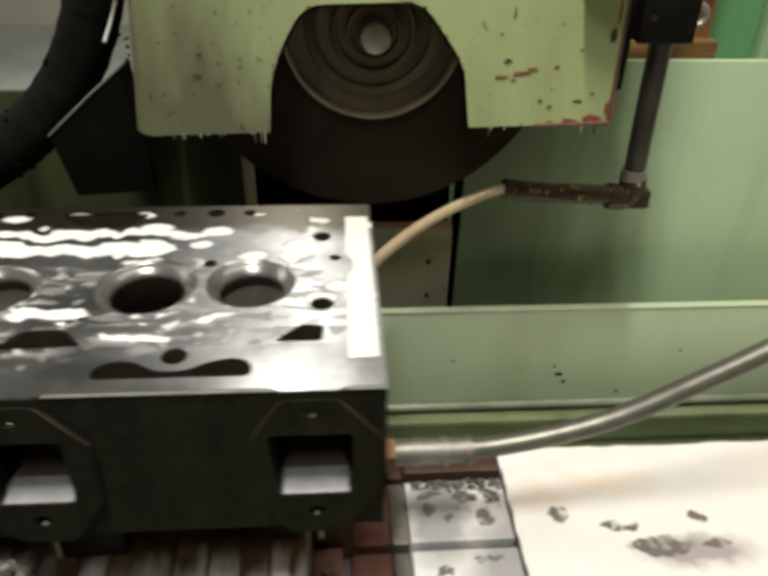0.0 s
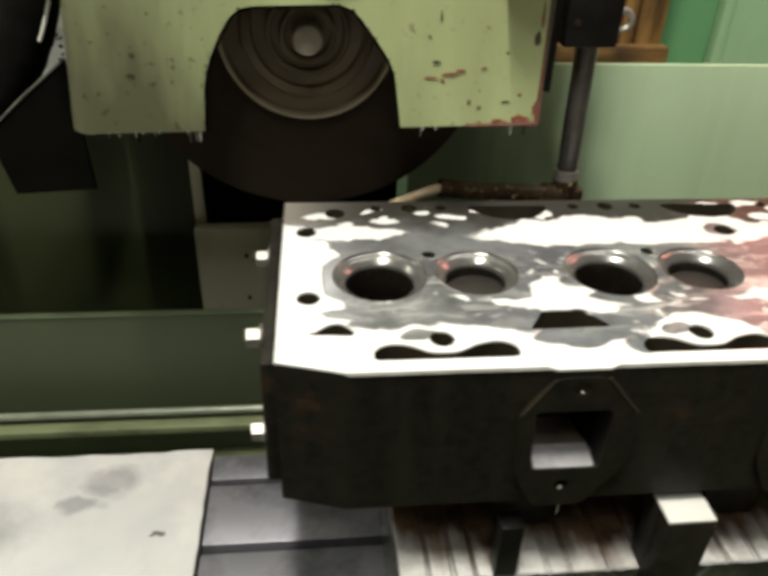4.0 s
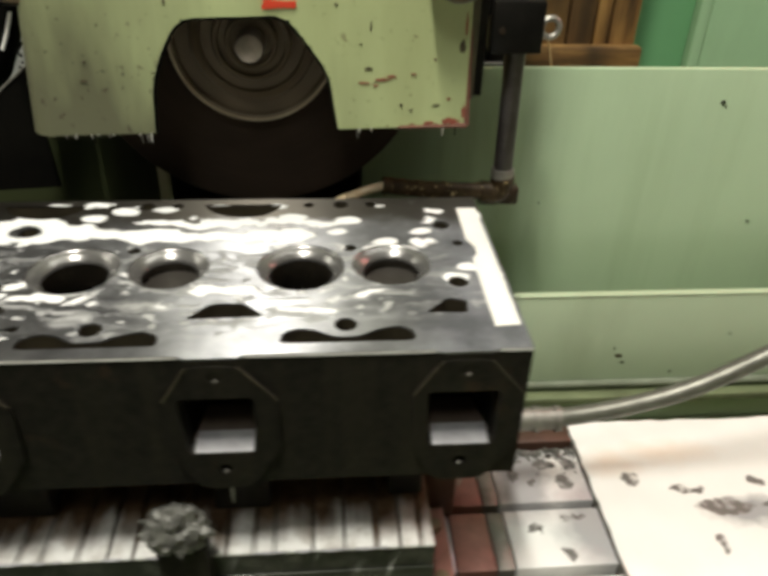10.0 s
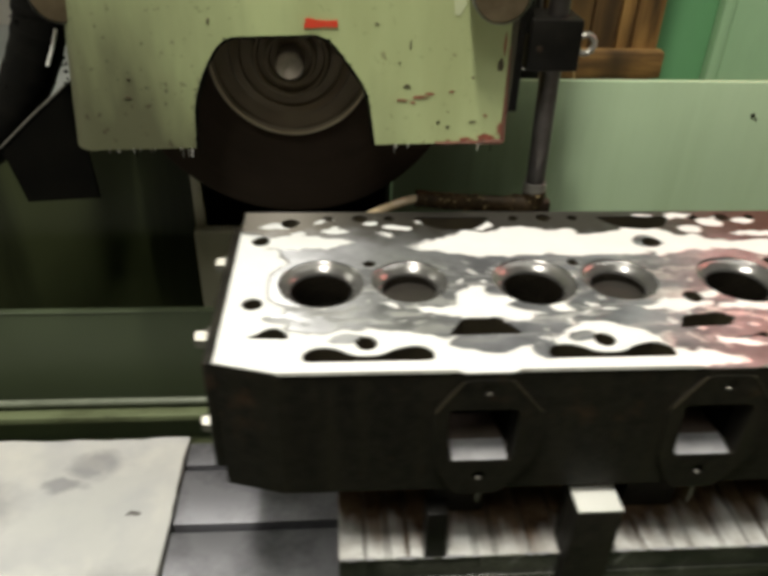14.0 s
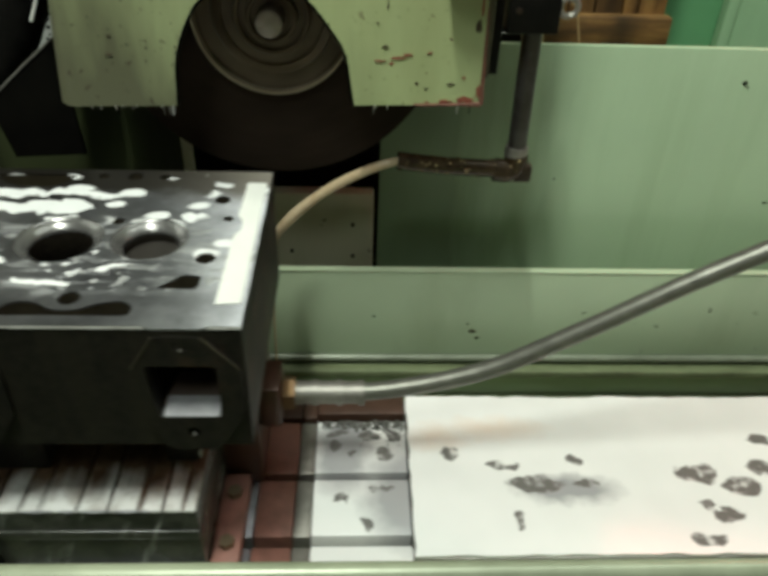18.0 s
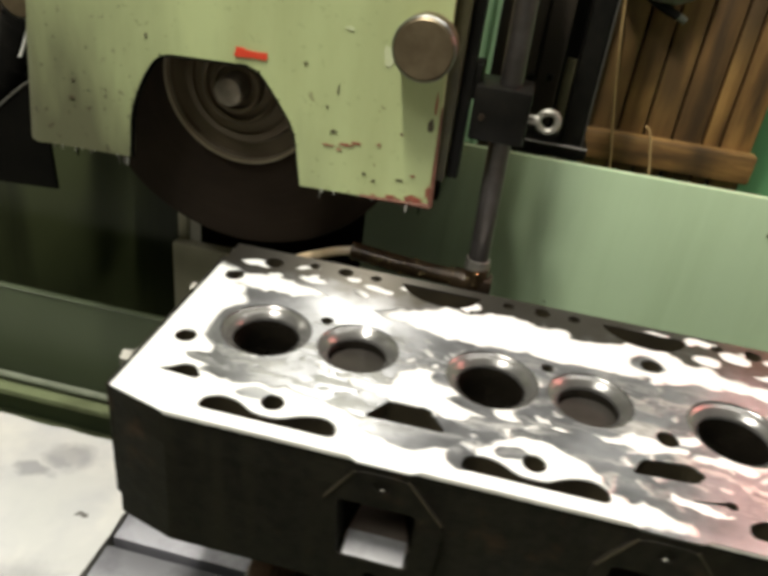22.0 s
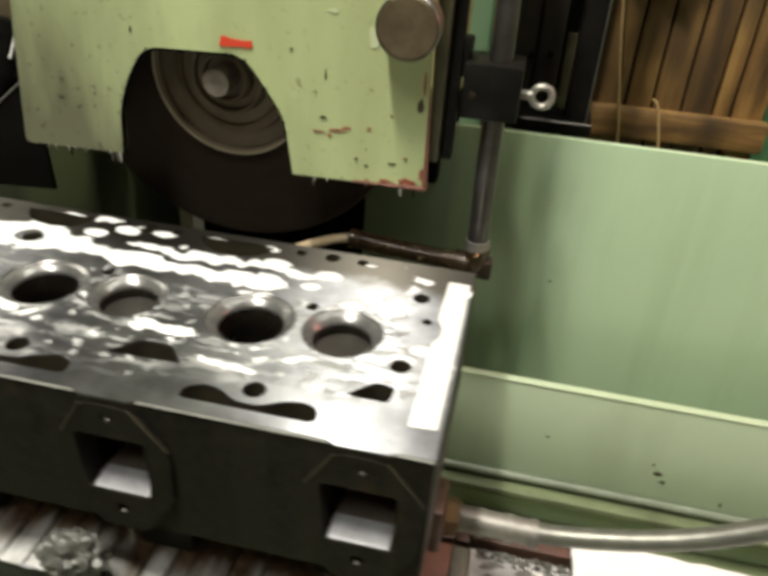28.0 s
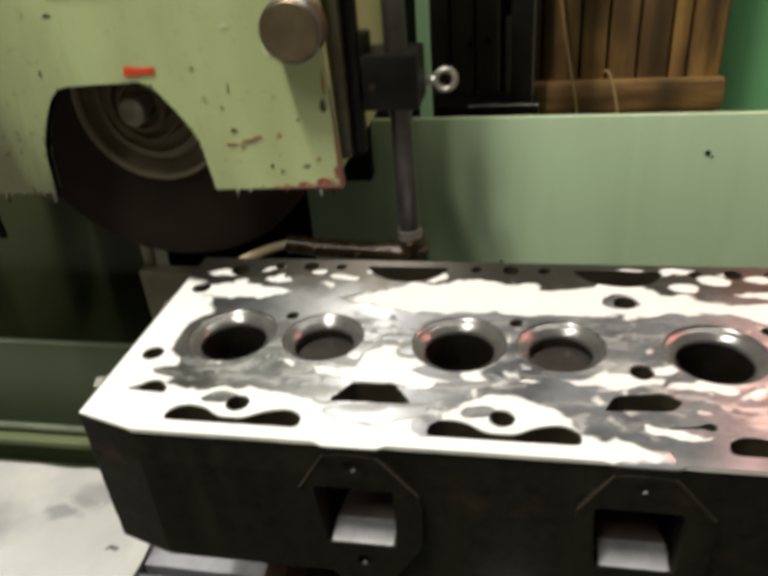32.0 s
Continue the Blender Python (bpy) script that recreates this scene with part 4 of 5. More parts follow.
edge_spots += [Vector((x, GY + 0.001, z)) + 0.0004 * Vector((rnd.gauss(0, 1), 0, rnd.gauss(0, 1))) for x, y, z in spline([(x, GY, z) for x, z in ARC], 3) for j in range(2)]
part("caked_grime", clumps(edge_spots, 0.0005, 0.0013, 6), GRIMESHADE, head_unit, "black grime caked along the edges")

wire = thing("bare_wire", (-0.209, 0.098, 0.084), "short pale wire hanging beside the suction hose", "wire")
part("strand", tube(B(), [(-0.2093, 0.098, 0.1057), (-0.2139, 0.098, 0.0944), (-0.2189, 0.098, 0.0842)], 0.0011, 8, 4), MILK, wire)
fin = thing("hose_bracket", (-0.25, 0.100, -0.03), "dark sheet bracket under the suction hose", "bracket")
part("sheet", plate(B(), [(-0.2606, 0.0307), (-0.2343, 0.0535), (-0.2078, 0.0748), (-0.2040, -0.0050), (-0.2520, -0.0080)], [], "y", 0.0975, 0.1000), GRIMESHADE, fin)
# a steel line painted in for the light on the sheet's top edge
part("worn_edge", tube(B(), [(-0.2606, 0.0970, 0.0307), (-0.2343, 0.0970, 0.0535), (-0.2078, 0.0970, 0.0748)], 0.0007, 6, 4), DULLSTEEL, fin)

# ---- background things ----
crate = thing("wooden_crate", (0.29, 0.66, -1.10), "old brown wooden crate of upright boards", "crate")
part("bottom_rail", box(B(), 0.14, 0.398, 0.592, 0.612, -0.074, -0.037, 0.004), RAILWOOD, crate)
xs = [0.140, 0.184, 0.230, 0.262, 0.297, 0.334, 0.355, 0.394]
for a, b in zip(xs, xs[1:]):
    part("board", box(B(), a + 0.0015, b - 0.0015, 0.612, 0.628, -0.30, 0.52, 0.002), WOOD, crate)
part("side_board", box(B(), 0.380, 0.398, 0.628, 0.90, -0.30, 0.52, 0.002), WOOD, crate)
part("post", box(B(), 0.15, 0.20, 0.64, 0.88, -1.10, -0.12, 0.003), WOOD, crate)
part("post", box(B(), 0.33, 0.38, 0.64, 0.88, -1.10, -0.12, 0.003), WOOD, crate)
part("bottom_board", box(B(), 0.14, 0.398, 0.63, 0.90, -0.12, -0.10, 0.002), WOOD, crate)
# black sheets added for the shade between the boards and under the rail
part("backing", box(B(), 0.14, 0.398, 0.630, 0.636, -0.30, 0.52, 0.001), GRIMESHADE, crate)
part("kick_board", box(B(), 0.14, 0.398, 0.6285, 0.6295, -0.30, -0.06, 0), BLACK, crate)
cord = thing("hemp_cord", (0.215, 0.59, -0.06), "thin hemp cord hanging against the crate", "cord")
part("strand", tube(B(), [(0.176, 0.588, 0.40), (0.190, 0.588, 0.17), (0.198, 0.588, 0.095), (0.213, 0.587, 0.005), (0.226, 0.587, -0.06), (0.236, 0.587, -0.12)], 0.0017, 8), STRING, cord)
part("strand", tube(B(), [(0.258, 0.591, -0.022), (0.264, 0.587, -0.026), (0.271, 0.586, -0.048), (0.279, 0.586, -0.085), (0.281, 0.586, -0.12)], 0.0014, 8), STRING, cord)
hook = thing("black_tool", (0.24, 0.58, 0.10), "black rod with a bright tip hanging before the boards", "tool")
part("shaft", tube(B(), [(0.185, 0.582, 0.150), (0.206, 0.581, 0.132), (0.228, 0.580, 0.119), (0.255, 0.580, 0.1075)], 0.0052, 12), BLACK, hook)
part("tip", rod(B(), (0.2545, 0.580, 0.1078), (0.2640, 0.580, 0.1035), 0.0046, 0.0040, 14), STEEL, hook, "bright steel tip")
shade = thing("lamp_shade", (0.236, 0.575, 0.118), "pale grey enamel lamp shade hanging before the crate", "lamp shade")
part("bowl", lathe(B(), [(0.0, 0.552), (0.020, 0.554), (0.036, 0.560), (0.046, 0.569), (0.0495, 0.580), (0.0485, 0.582), (0.044, 0.572), (0.034, 0.563), (0.0, 0.556)], 0.236, 0.1675, 48), ENAMEL, shade)
part("rolled_rim", lathe(B(), [(0.0495, 0.579), (0.0512, 0.581), (0.0512, 0.5835), (0.0490, 0.5845), (0.0480, 0.582)], 0.236, 0.1675, 48), GALV, shade)
rack = thing("dark_rack", (0.12, 0.47, -1.10), "dark wooden rack with upright posts behind the coolant pipe", "rack")
part("backing", box(B(), 0.064, 0.172, 0.540, 0.556, -1.10, 0.55, 0.002), GRIMESHADE, rack)
for a, b, y in ((0.064, 0.085, 0.472), (0.087, 0.111, 0.462), (0.113, 0.137, 0.460)):
    part("post", box(B(), a, b, y, y + 0.030, -1.10, 0.55, 0.003), DARKWOOD, rack)
part("olive_slat", box(B(), 0.1425, 0.1530, 0.500, 0.506, -1.10, 0.06, 0.001), OLIVE, rack, "narrow olive slat")
iron = part("upright", box(B(), 0.1500, 0.1715, 0.420, 0.455, -1.10, 0.55, 0.002), BLACK, rack, "black iron upright")
part("worn_corner", box(B(), 0.1715, 0.1728, 0.4185, 0.424, -0.02, 0.55, 0.0004), DULLSTEEL, iron)
ledge = part("ledge", box(B(), 0.076, 0.1780, 0.412, 0.460, -0.0210, -0.0085, 0.001), BLACK, rack, "black oily ledge")
# thin steel line standing for the glint on the ledge
part("worn_lip", tube(B(), [(0.108, 0.4118, -0.0088), (0.140, 0.4118, -0.0086), (0.1775, 0.4118, -0.0088)], 0.0007, 6, 3), DULLSTEEL, ledge)
for x, z in ((0.1075, 0.043), (0.1265, 0.046)):
    part("bolt", rod(B(), (x, 0.4605, z), (x, 0.4560, z), 0.0042, 0.0036, 6), BLACK, rack)
cab = thing("green_cabinet", (0.9, 0.9, -1.10), "tall green steel cabinet behind the machine", "cabinet")
part("body", box(B(), 0.42, 1.9, 0.74, 1.15, -1.10, 0.80, 0.004), WALLGREEN, cab)
part("door", box(B(), 0.548, 1.30, 0.722, 0.738, -1.0, 0.78, 0.004), PALEGREEN, cab, "pale green cabinet door")
part("door_edge", box(B(), 0.528, 0.545, 0.715, 0.738, -1.0, 0.78, 0.003), PALEGREEN, cab)
locker = thing("steel_locker", (0.0, 1.35, -1.10), "pale green steel locker against the back wall", "locker")
part("body", box(B(), -0.30, 0.34, 1.24, 1.58, -1.10, 0.75, 0.004), PALEGREEN, locker)
part("door", box(B(), -0.29, 0.015, 1.226, 1.2385, -1.04, 0.72, 0.003), PALEGREEN, locker)
part("door", box(B(), 0.025, 0.33, 1.226, 1.2385, -1.04, 0.72, 0.003), PALEGREEN, locker)
bench = thing("grey_workbench", (-0.75, 0.9, -1.10), "grey sheet-topped bench against the wall", "workbench")
part("top", box(B(), -1.5, -0.42, 0.62, 1.20, -0.19, -0.16, 0.003), GREYTOP, bench)
for x in (-1.42, -0.50):
    for y in (0.68, 1.14):
        part("leg", box(B(), x - 0.025, x + 0.025, y - 0.025, y + 0.025, -1.10, -0.19, 0.003), GREYTOP, bench)
board = thing("white_framed_board", (-0.72, 0.86, -0.16), "white wooden frame standing on the bench", "frame")
part("stile", box(B(), -0.712, -0.660, 0.80, 0.83, -0.158, 0.60, 0.003), WHITEWOOD, board)
part("stile", box(B(), -1.30, -1.25, 0.80, 0.83, -0.158, 0.60, 0.003), WHITEWOOD, board)
part("panel", box(B(), -1.25, -0.712, 0.812, 0.822, -0.158, 0.60, 0.001), BRONZE, board)

# ---- the reciprocating table and what it carries ----
table = thing("machine_table", (0.20, 0.0, -0.30), "green reciprocating grinder table with a coolant tray and T-slots", "machine table", moving=True)
part("table_body", box(B(), -0.95, 1.30, -0.110, 0.068, -0.300, -0.232, 0.004), TRAY, table)
part("tray_floor", box(B(), -0.95, 1.30, -0.215, 0.130, -0.300, -0.262, 0.002), LEDGE, table)
back_wall = part("tray_back", box(B(), -0.95, 1.30, 0.128, 0.133, -0.270, -0.1225, 0.001), TRAY, table, "grimy green back wall of the tray")
part("tray_rim", box(B(), -0.95, 1.30, 0.1272, 0.1340, -0.1228, -0.1215, 0.0004), TRAY, back_wall)
part("bead", tube(B(), [(-0.95, 0.1235, -0.214), (0.20, 0.1235, -0.214), (1.30, 0.1235, -0.214)], 0.0034, 14, 2), BEAD, back_wall)
part("ledge", box(B(), -0.95, 1.30, 0.112, 0.128, -0.228, -0.221, 0.001), LEDGE, back_wall, "grimy olive ledge along the tray")
front_wall = part("tray_front", box(B(), -0.95, 1.30, -0.2215, -0.2165, -0.300, -0.0125, 0.001), TRAY, table, "green front splash wall")
part("rim", tube(B(), [(-0.95, -0.2185, -0.0100), (0.2, -0.2185, -0.0100), (1.30, -0.2185, -0.0100)], 0.0040, 14, 2), RIM, front_wall, "pale worn metal rim")
for i, (x, z, w, h) in enumerate(((0.603, -0.186, 0.0028, 0.002), (0.608, -0.194, 0.0022, 0.0012), (0.598, -0.178, 0.001, 0.001), (0.655, -0.206, 0.001, 0.002), (0.36, -0.19, 0.002, 0.002), (0.70, -0.165, 0.0012, 0.001), (0.515, -0.170, 0.0012, 0.001))):
    r2 = random.Random(i)
    pts = [(x + w * (0.6 + 0.7 * r2.random()) * math.cos(a), z + h * (0.6 + 0.7 * r2.random()) * math.sin(a)) for a in [2 * math.pi * k / 9 for k in range(9)]]
    part("paint_chip", plate(B(), pts, [], "y", 0.1274, 0.1279), IRON, back_wall)
# T-slotted top
for y0, y1 in ((-0.110, -0.0740), (-0.0660, -0.0185), (-0.0120, 0.0390), (0.0440, 0.0680)):
    back = y0 > 0.04
    part("slot_land", box(B(), -0.138, 0.4295, y0, y1, -0.232, -0.2095, 0.0015), WETSTEEL, table, "wet ground-steel land between T-slots")
    part("land_block", box(B(), 0.4300, 0.4565, y0, y1, -0.232, -0.2090, 0.0012), OILRUST if back else RUST, table, "rust-stained end of a land")
    part("land_block", box(B(), 0.4570, 0.4690, y0, y1, -0.232, -0.2093, 0.0012), OILRUST if back else DULLSTEEL, table)
    part("land_block", box(B(), 0.4695, 0.5390, y0, y1, -0.232, -0.2080 if not back else -0.2040, 0.0012), OILRUST if back else BLOCK, table, "oily dark block" if back else "pale wet steel block with dark pits")

rnd = random.Random(23)
heap = thing("swarf_heap", (0.505, 0.034, -0.208), "wet grey grinding swarf heaped along the block's edge", "swarf", moving=True)
part("sludge", clumps([Vector((0.472 + 0.066 * rnd.random(), 0.0375 - 0.0075 * rnd.random() ** 2, -0.2075 + 0.0012 * rnd.random())) for i in range(150)] + [Vector((0.500 + 0.036 * rnd.random(), 0.0340 - 0.020 * rnd.random() ** 1.6, -0.2078)) for i in range(60)], 0.0005, 0.0022, 8), SWARF, heap)

# milky pans at both ends
pan_right = thing("coolant_pan", (0.80, -0.008, -0.2315), "flat steel pan flooded with white milky coolant", "pan", "pans on the table", moving=True)
part("sheet", box(B(), 0.5400, 1.25, -0.0850, 0.0660, -0.2315, -0.2075, 0.0015), DULLSTEEL, pan_right)
part("coolant_layer", ragged(0.5395, 1.249, -0.0845, 0.0655, -0.2072, -0.2050, 31), PAN_R, pan_right, "milk-white coolant with grey scum")
pan_left = thing("coolant_pan", (-0.50, -0.008, -0.2315), "flat steel pan flooded with white milky coolant", "pan", "pans on the table", moving=True)
part("sheet", box(B(), -0.90, -0.1395, -0.1000, 0.0740, -0.2315, -0.2105, 0.0015), DULLSTEEL, pan_left)
part("coolant_layer", ragged(-0.899, -0.1392, -0.0995, 0.0735, -0.2102, -0.2080, 32), PAN_L, pan_left, "thin milky coolant over grey steel")

# magnetic chuck: steel poles between bronze strips
chuck = thing("magnetic_chuck", (0.193, 0.0, -0.209), "magnetic chuck of alternating steel and bronze strips", "magnetic chuck", moving=True)
part("chuck_body", box(B(), -0.0195, 0.4060, -0.0965, 0.078, -0.2090, -0.1404, 0.0012), CHUCKSIDE, chuck, "dark oily green chuck body")
part("chuck_rail", box(B(), -0.0195, 0.4060, -0.0985, -0.0968, -0.1640, -0.1560, 0.0006), CHUCKSIDE, chuck)
x, k = -0.0195, 0
rnd = random.Random(9)
while x < 0.4055:
    w = min((0.0150, 0.0022)[k % 2] * (0.60 + 0.80 * rnd.random()), 0.4060 - x)
    part("pole" if k % 2 == 0 else "strip", box(B(), x, x + w - 0.0006, -0.0970, 0.078, -0.1405, -0.1380 - (0.0004 if k % 2 else 0), 0.0005, 1), POLE if k % 2 == 0 else GAP, chuck)
    x, k = x + w, k + 1
rnd = random.Random(12)
x = -0.018
while x < 0.400:
    w = 0.004 + 0.016 * rnd.random()
    if not 0.104 < x < 0.134 and not 0.250 < x < 0.284 and rnd.random() < 0.75:
        # pale slivers paint the glint on the wet front edge
        part("wet_edge", tube(B(), [(x, -0.0970, -0.1384), (x + w * 0.5, -0.0973, -0.1386), (x + w, -0.0970, -0.1384)], lambda q: 0.0003 + 0.0007 * math.sin(math.pi * q), 6, 3), WETLIP, chuck)
    x += w + 0.003 * rnd.random()
stop = thing("end_plate", (0.427, 0.015, -0.209), "oily rust-brown end plate of the chuck with the cable gland", "end plate", moving=True)
part("plate", box(B(), 0.4065, 0.4330, -0.020, 0.058, -0.2085, -0.1400, 0.0015), OILRUST, stop)
part("boss", box(B(), 0.4330, 0.4485, -0.016, 0.016, -0.1560, -0.1200, 0.003), OILRUST, stop)
part("foot", box(B(), 0.4065, 0.4250, -0.0950, -0.0220, -0.2085, -0.1960, 0.0015), RUST, stop, "rust-stained foot")
for yy in (-0.080, -0.040):
    part("stop_bolt", rod(B(), (0.4160, yy, -0.1960), (0.4160, yy, -0.1915), 0.0055, 0.0050, 6), BRASSY, stop)

# spacers and clamps under the casting
for x in (0.052, 0.172, 0.296, 0.412):
    s = thing("spacer_block", (x, -0.02, -0.138), "oily steel spacer block under the casting", "spacer", "spacers under the casting", moving=True)
    if x < 0.40:
        part("block", box(B(), x - 0.016, x + 0.016, -0.066, 0.045, -0.1378, -0.0825, 0.0012), IRON, s)
    else:
        part("block", box(B(), x - 0.030, x - 0.010, -0.060, 0.045, -0.1378, -0.0825, 0.0012), IRON, s)
pin = thing("support_pin", (0.034, -0.096, -0.138), "black stepped support pin in front of the casting", "pin", moving=True)
part("shank", box(B(), 0.029, 0.041, -0.098, -0.086, -0.1378, -0.100, 0.001), BLACK, pin)
cl = thing("clamp_block", (0.120, -0.105, -0.209), "dark clamp block with a bright wet top", "clamp", moving=True)
part("block", box(B(), 0.1080, 0.1335, -0.1080, -0.0980, -0.2088, -0.0915, 0.001), IRON, cl)
part("jaw", box(B(), 0.1080, 0.1335, -0.0980, -0.0850, -0.1370, -0.0915, 0.001), IRON, cl)
part("wet_top", box(B(), 0.1085, 0.1330, -0.1075, -0.0855, -0.0913, -0.0895, 0.0006), MILK, cl, "coolant-wet bright top")
cl2 = thing("clamp_bolt", (0.266, -0.106, -0.209), "clamp post with a swarf-caked bolt head", "clamp", moving=True)
part("post", box(B(), 0.2560, 0.2820, -0.1100, -0.0985, -0.2088, -0.118, 0.001), IRON, cl2)
lump = B()
bmesh.ops.create_icosphere(lump, subdivisions=4, radius=0.0145, matrix=Matrix.Translation((0.2670, -0.1060, -0.1040)) @ Matrix.Diagonal((1.15, 0.75, 0.95, 1)))
for v in lump.verts:
    v.co += (v.co - Vector((0.267, -0.106, -0.104))) * (0.35 * noise.noise(v.co * 190) + 0.25 * noise.noise(v.co * 420))
part("caked_head", lump, SWARF, cl2, "bolt head caked in grey swarf")

# ---- the cylinder head ----
casting = thing("cylinder_head", (0.183, -0.015, -0.0825), "cast-iron cylinder head with a freshly ground face wet with coolant", "cylinder head", moving=True)
PITCH = 0.1203
UX = [0.0535, 0.1725, 0.2950, 0.4132]
outline = [(-0.0770, 0.0650), (-0.0780, -0.0865), (-0.0480, -0.0952)]
for u in UX:
    outline += [(u - 0.0165, -0.0952), (u - 0.0125, -0.0974), (u + 0.0110, -0.0974), (u + 0.0150, -0.0952)]
outline += [(0.4437, -0.0952), (0.4437, 0.0650)]
holes, seats = [], []
for k in range(4):
    seats += [(-0.0276 + PITCH * k, -0.0188, 0.0240, 0.0174), (0.0220 + PITCH * k, -0.0176, 0.0216, 0.0154)]
    fx = -0.0047 + PITCH * k
    holes.append(circle(fx, -0.0735, 0.0056, 20))
    holes.append(circle(PITCH * k, 0.0008, 0.0036, 16))
    bow = [(fx - 0.0315, -0.0875), (fx - 0.0310, -0.0800), (fx - 0.0240, -0.0758), (fx - 0.0150, -0.0770), (fx - 0.0060, -0.0832), (fx + 0.0060, -0.0832), (fx + 0.0150, -0.0775), (fx + 0.0255, -0.0752), (fx + 0.0325, -0.0790), (fx + 0.0330, -0.0875)]
    holes.append(rounded(bow, 0.004, 3))
    bx = 0.0560 + PITCH * k
    if k < 3:
        holes.append(rounded([(bx - 0.0255, 0.0575), (bx - 0.0190, 0.0475), (bx - 0.0100, 0.0418), (bx + 0.0020, 0.0398), (bx + 0.0130, 0.0420), (bx + 0.0200, 0.0482), (bx + 0.0245, 0.0575)], 0.003, 3))
    for dx, r in ((0.040, 0.0034), (0.060, 0.0048), (0.079, 0.0034)):
        if bx - 0.120 + dx < 0.43:
            holes.append(circle(bx - 0.120 + dx, 0.0560, r, 14))
for x, y, rx, ry in seats:
    holes.append(circle(x, y, rx, 40))
for poly in (((0.0367, -0.0683), (0.0465, -0.0531), (0.0657, -0.0533), (0.0755, -0.0675)), ((0.1582, -0.0650), (0.1640, -0.0540), (0.1860, -0.0505), (0.1925, -0.0560), (0.1870, -0.0630)),
             ((0.2779, -0.0667), (0.2890, -0.0535), (0.3060, -0.0532), (0.3165, -0.0655)), ((0.3965, -0.0650), (0.4085, -0.0524), (0.4185, -0.0540), (0.4175, -0.0655)),
             ((-0.0650, -0.0680), (-0.0590, -0.0648), (-0.0545, -0.0602), (-0.0490, -0.0595), (-0.0430, -0.0660), (-0.0440, -0.0695))):
    holes.append(rounded(list(poly), 0.0028, 3))
for x, y, r in ((0.1775, -0.0362, 0.0056), (0.4172, -0.0368, 0.0055), (0.4236, 0.0047, 0.0030), (0.4167, 0.0270, 0.0050), (-0.0645, 0.0275, 0.0056), (-0.0480, 0.0500, 0.0058), (-0.0636, -0.0387, 0.0056), (0.1763, 0.0235, 0.0058)):
    holes.append(circle(x, y, r, 20))
# a small drilling with a tapering scratch that runs into it
holes.append([(0.2000 + 0.0026 * math.cos(a), -0.0715 + 0.0024 * math.sin(a)) for a in [math.radians(-150 + 300 * k / 14) for k in range(15)]] + [(0.1935, -0.0717), (0.1855, -0.0733), (0.1765, -0.0749), (0.1856, -0.0741), (0.1938, -0.0730)])
deck = part("ground_face", plate(B(), outline, holes, "z", -0.0010, 0.0), DECK, casting, "ground face streaked with milky coolant")
grain = deck.data.uv_layers.new(name="grain")
for i, loop in enumerate(deck.data.loops):
    co = deck.data.vertices[loop.vertex_index].co
    grain.data[i].uv = (co.y, co.x)
part("worn_edge", plate(B(), [(-0.0959, -0.0014), (-0.0953, -0.0002), (-0.0953, -0.0014)], [], "x", -0.0478, 0.4435), EDGE, casting, "bright worn front edge")
core = part("deck_core", plate(B(), outline, holes, "z", -0.0190, -0.0010), IRON, casting)
core.data.materials.append(CORE)
for face in core.data.polygons:
    # the walls of the passages keep their rusty skin
    c = face.center + BASE[casting.name]
    if abs(face.normal.z) < 0.3 and -0.0930 < c.y < 0.0635 and -0.0755 < c.x < 0.4425 and (c.x > -0.044 or c.y > -0.0800):
        face.material_index = 1
for i, (x, y, ro, ri) in enumerate(seats):
    bm = B()
    seg = 40
    prof = [(ro + 0.0004, -0.0002), (ro - 0.0006, -0.0014), (ro - 0.0020, -0.0018), (ri + 0.0036, -0.0021), (ri + 0.0030, -0.0026), (ri + 0.0004, -0.0043), (ri, -0.0049), (ri, -0.0066)]
    rings = [[bm.verts.new((x + r * math.cos(2 * math.pi * q / seg), y + r * math.sin(2 * math.pi * q / seg), z)) for q in range(seg)] for r, z in prof]
    for a, b in zip(rings, rings[1:]):
        for q in range(seg):
            bm.faces.new((a[q], a[(q + 1) % seg], b[(q + 1) % seg], b[q]))
    st = part("valve_seat", bm, SEAT, casting, "turned valve seat ring")
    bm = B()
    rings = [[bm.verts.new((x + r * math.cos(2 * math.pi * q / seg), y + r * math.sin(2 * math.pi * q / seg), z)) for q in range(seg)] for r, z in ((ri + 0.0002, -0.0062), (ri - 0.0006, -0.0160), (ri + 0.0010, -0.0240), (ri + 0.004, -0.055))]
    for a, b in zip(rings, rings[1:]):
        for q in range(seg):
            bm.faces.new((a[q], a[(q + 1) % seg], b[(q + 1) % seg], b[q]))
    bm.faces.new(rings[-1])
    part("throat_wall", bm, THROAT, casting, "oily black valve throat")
    if i % 2:
        bm = rod(B(), (x + 0.0014, y - 0.0012, -0.040), (x + 0.0007, y - 0.0004, -0.0106), 0.0140, 0.0149, 30)
        part("valve_guide", bm, GUIDE, casting, "oily grey boss inside the valve throat")
# front wall with four port windows
windows = [rounded([(u - 0.0190, -0.0235), (u + 0.0168, -0.0235), (u + 0.0168, -0.0595), (u - 0.0165, -0.0595)], 0.003, 3) for u in UX]
part("front_wall", plate(B(), [(-0.0480, -0.0190), (-0.0480, -0.0825), (0.4437, -0.0825), (0.4437, -0.0190)], windows, "y", -0.0952, -0.0850), IRON, casting)
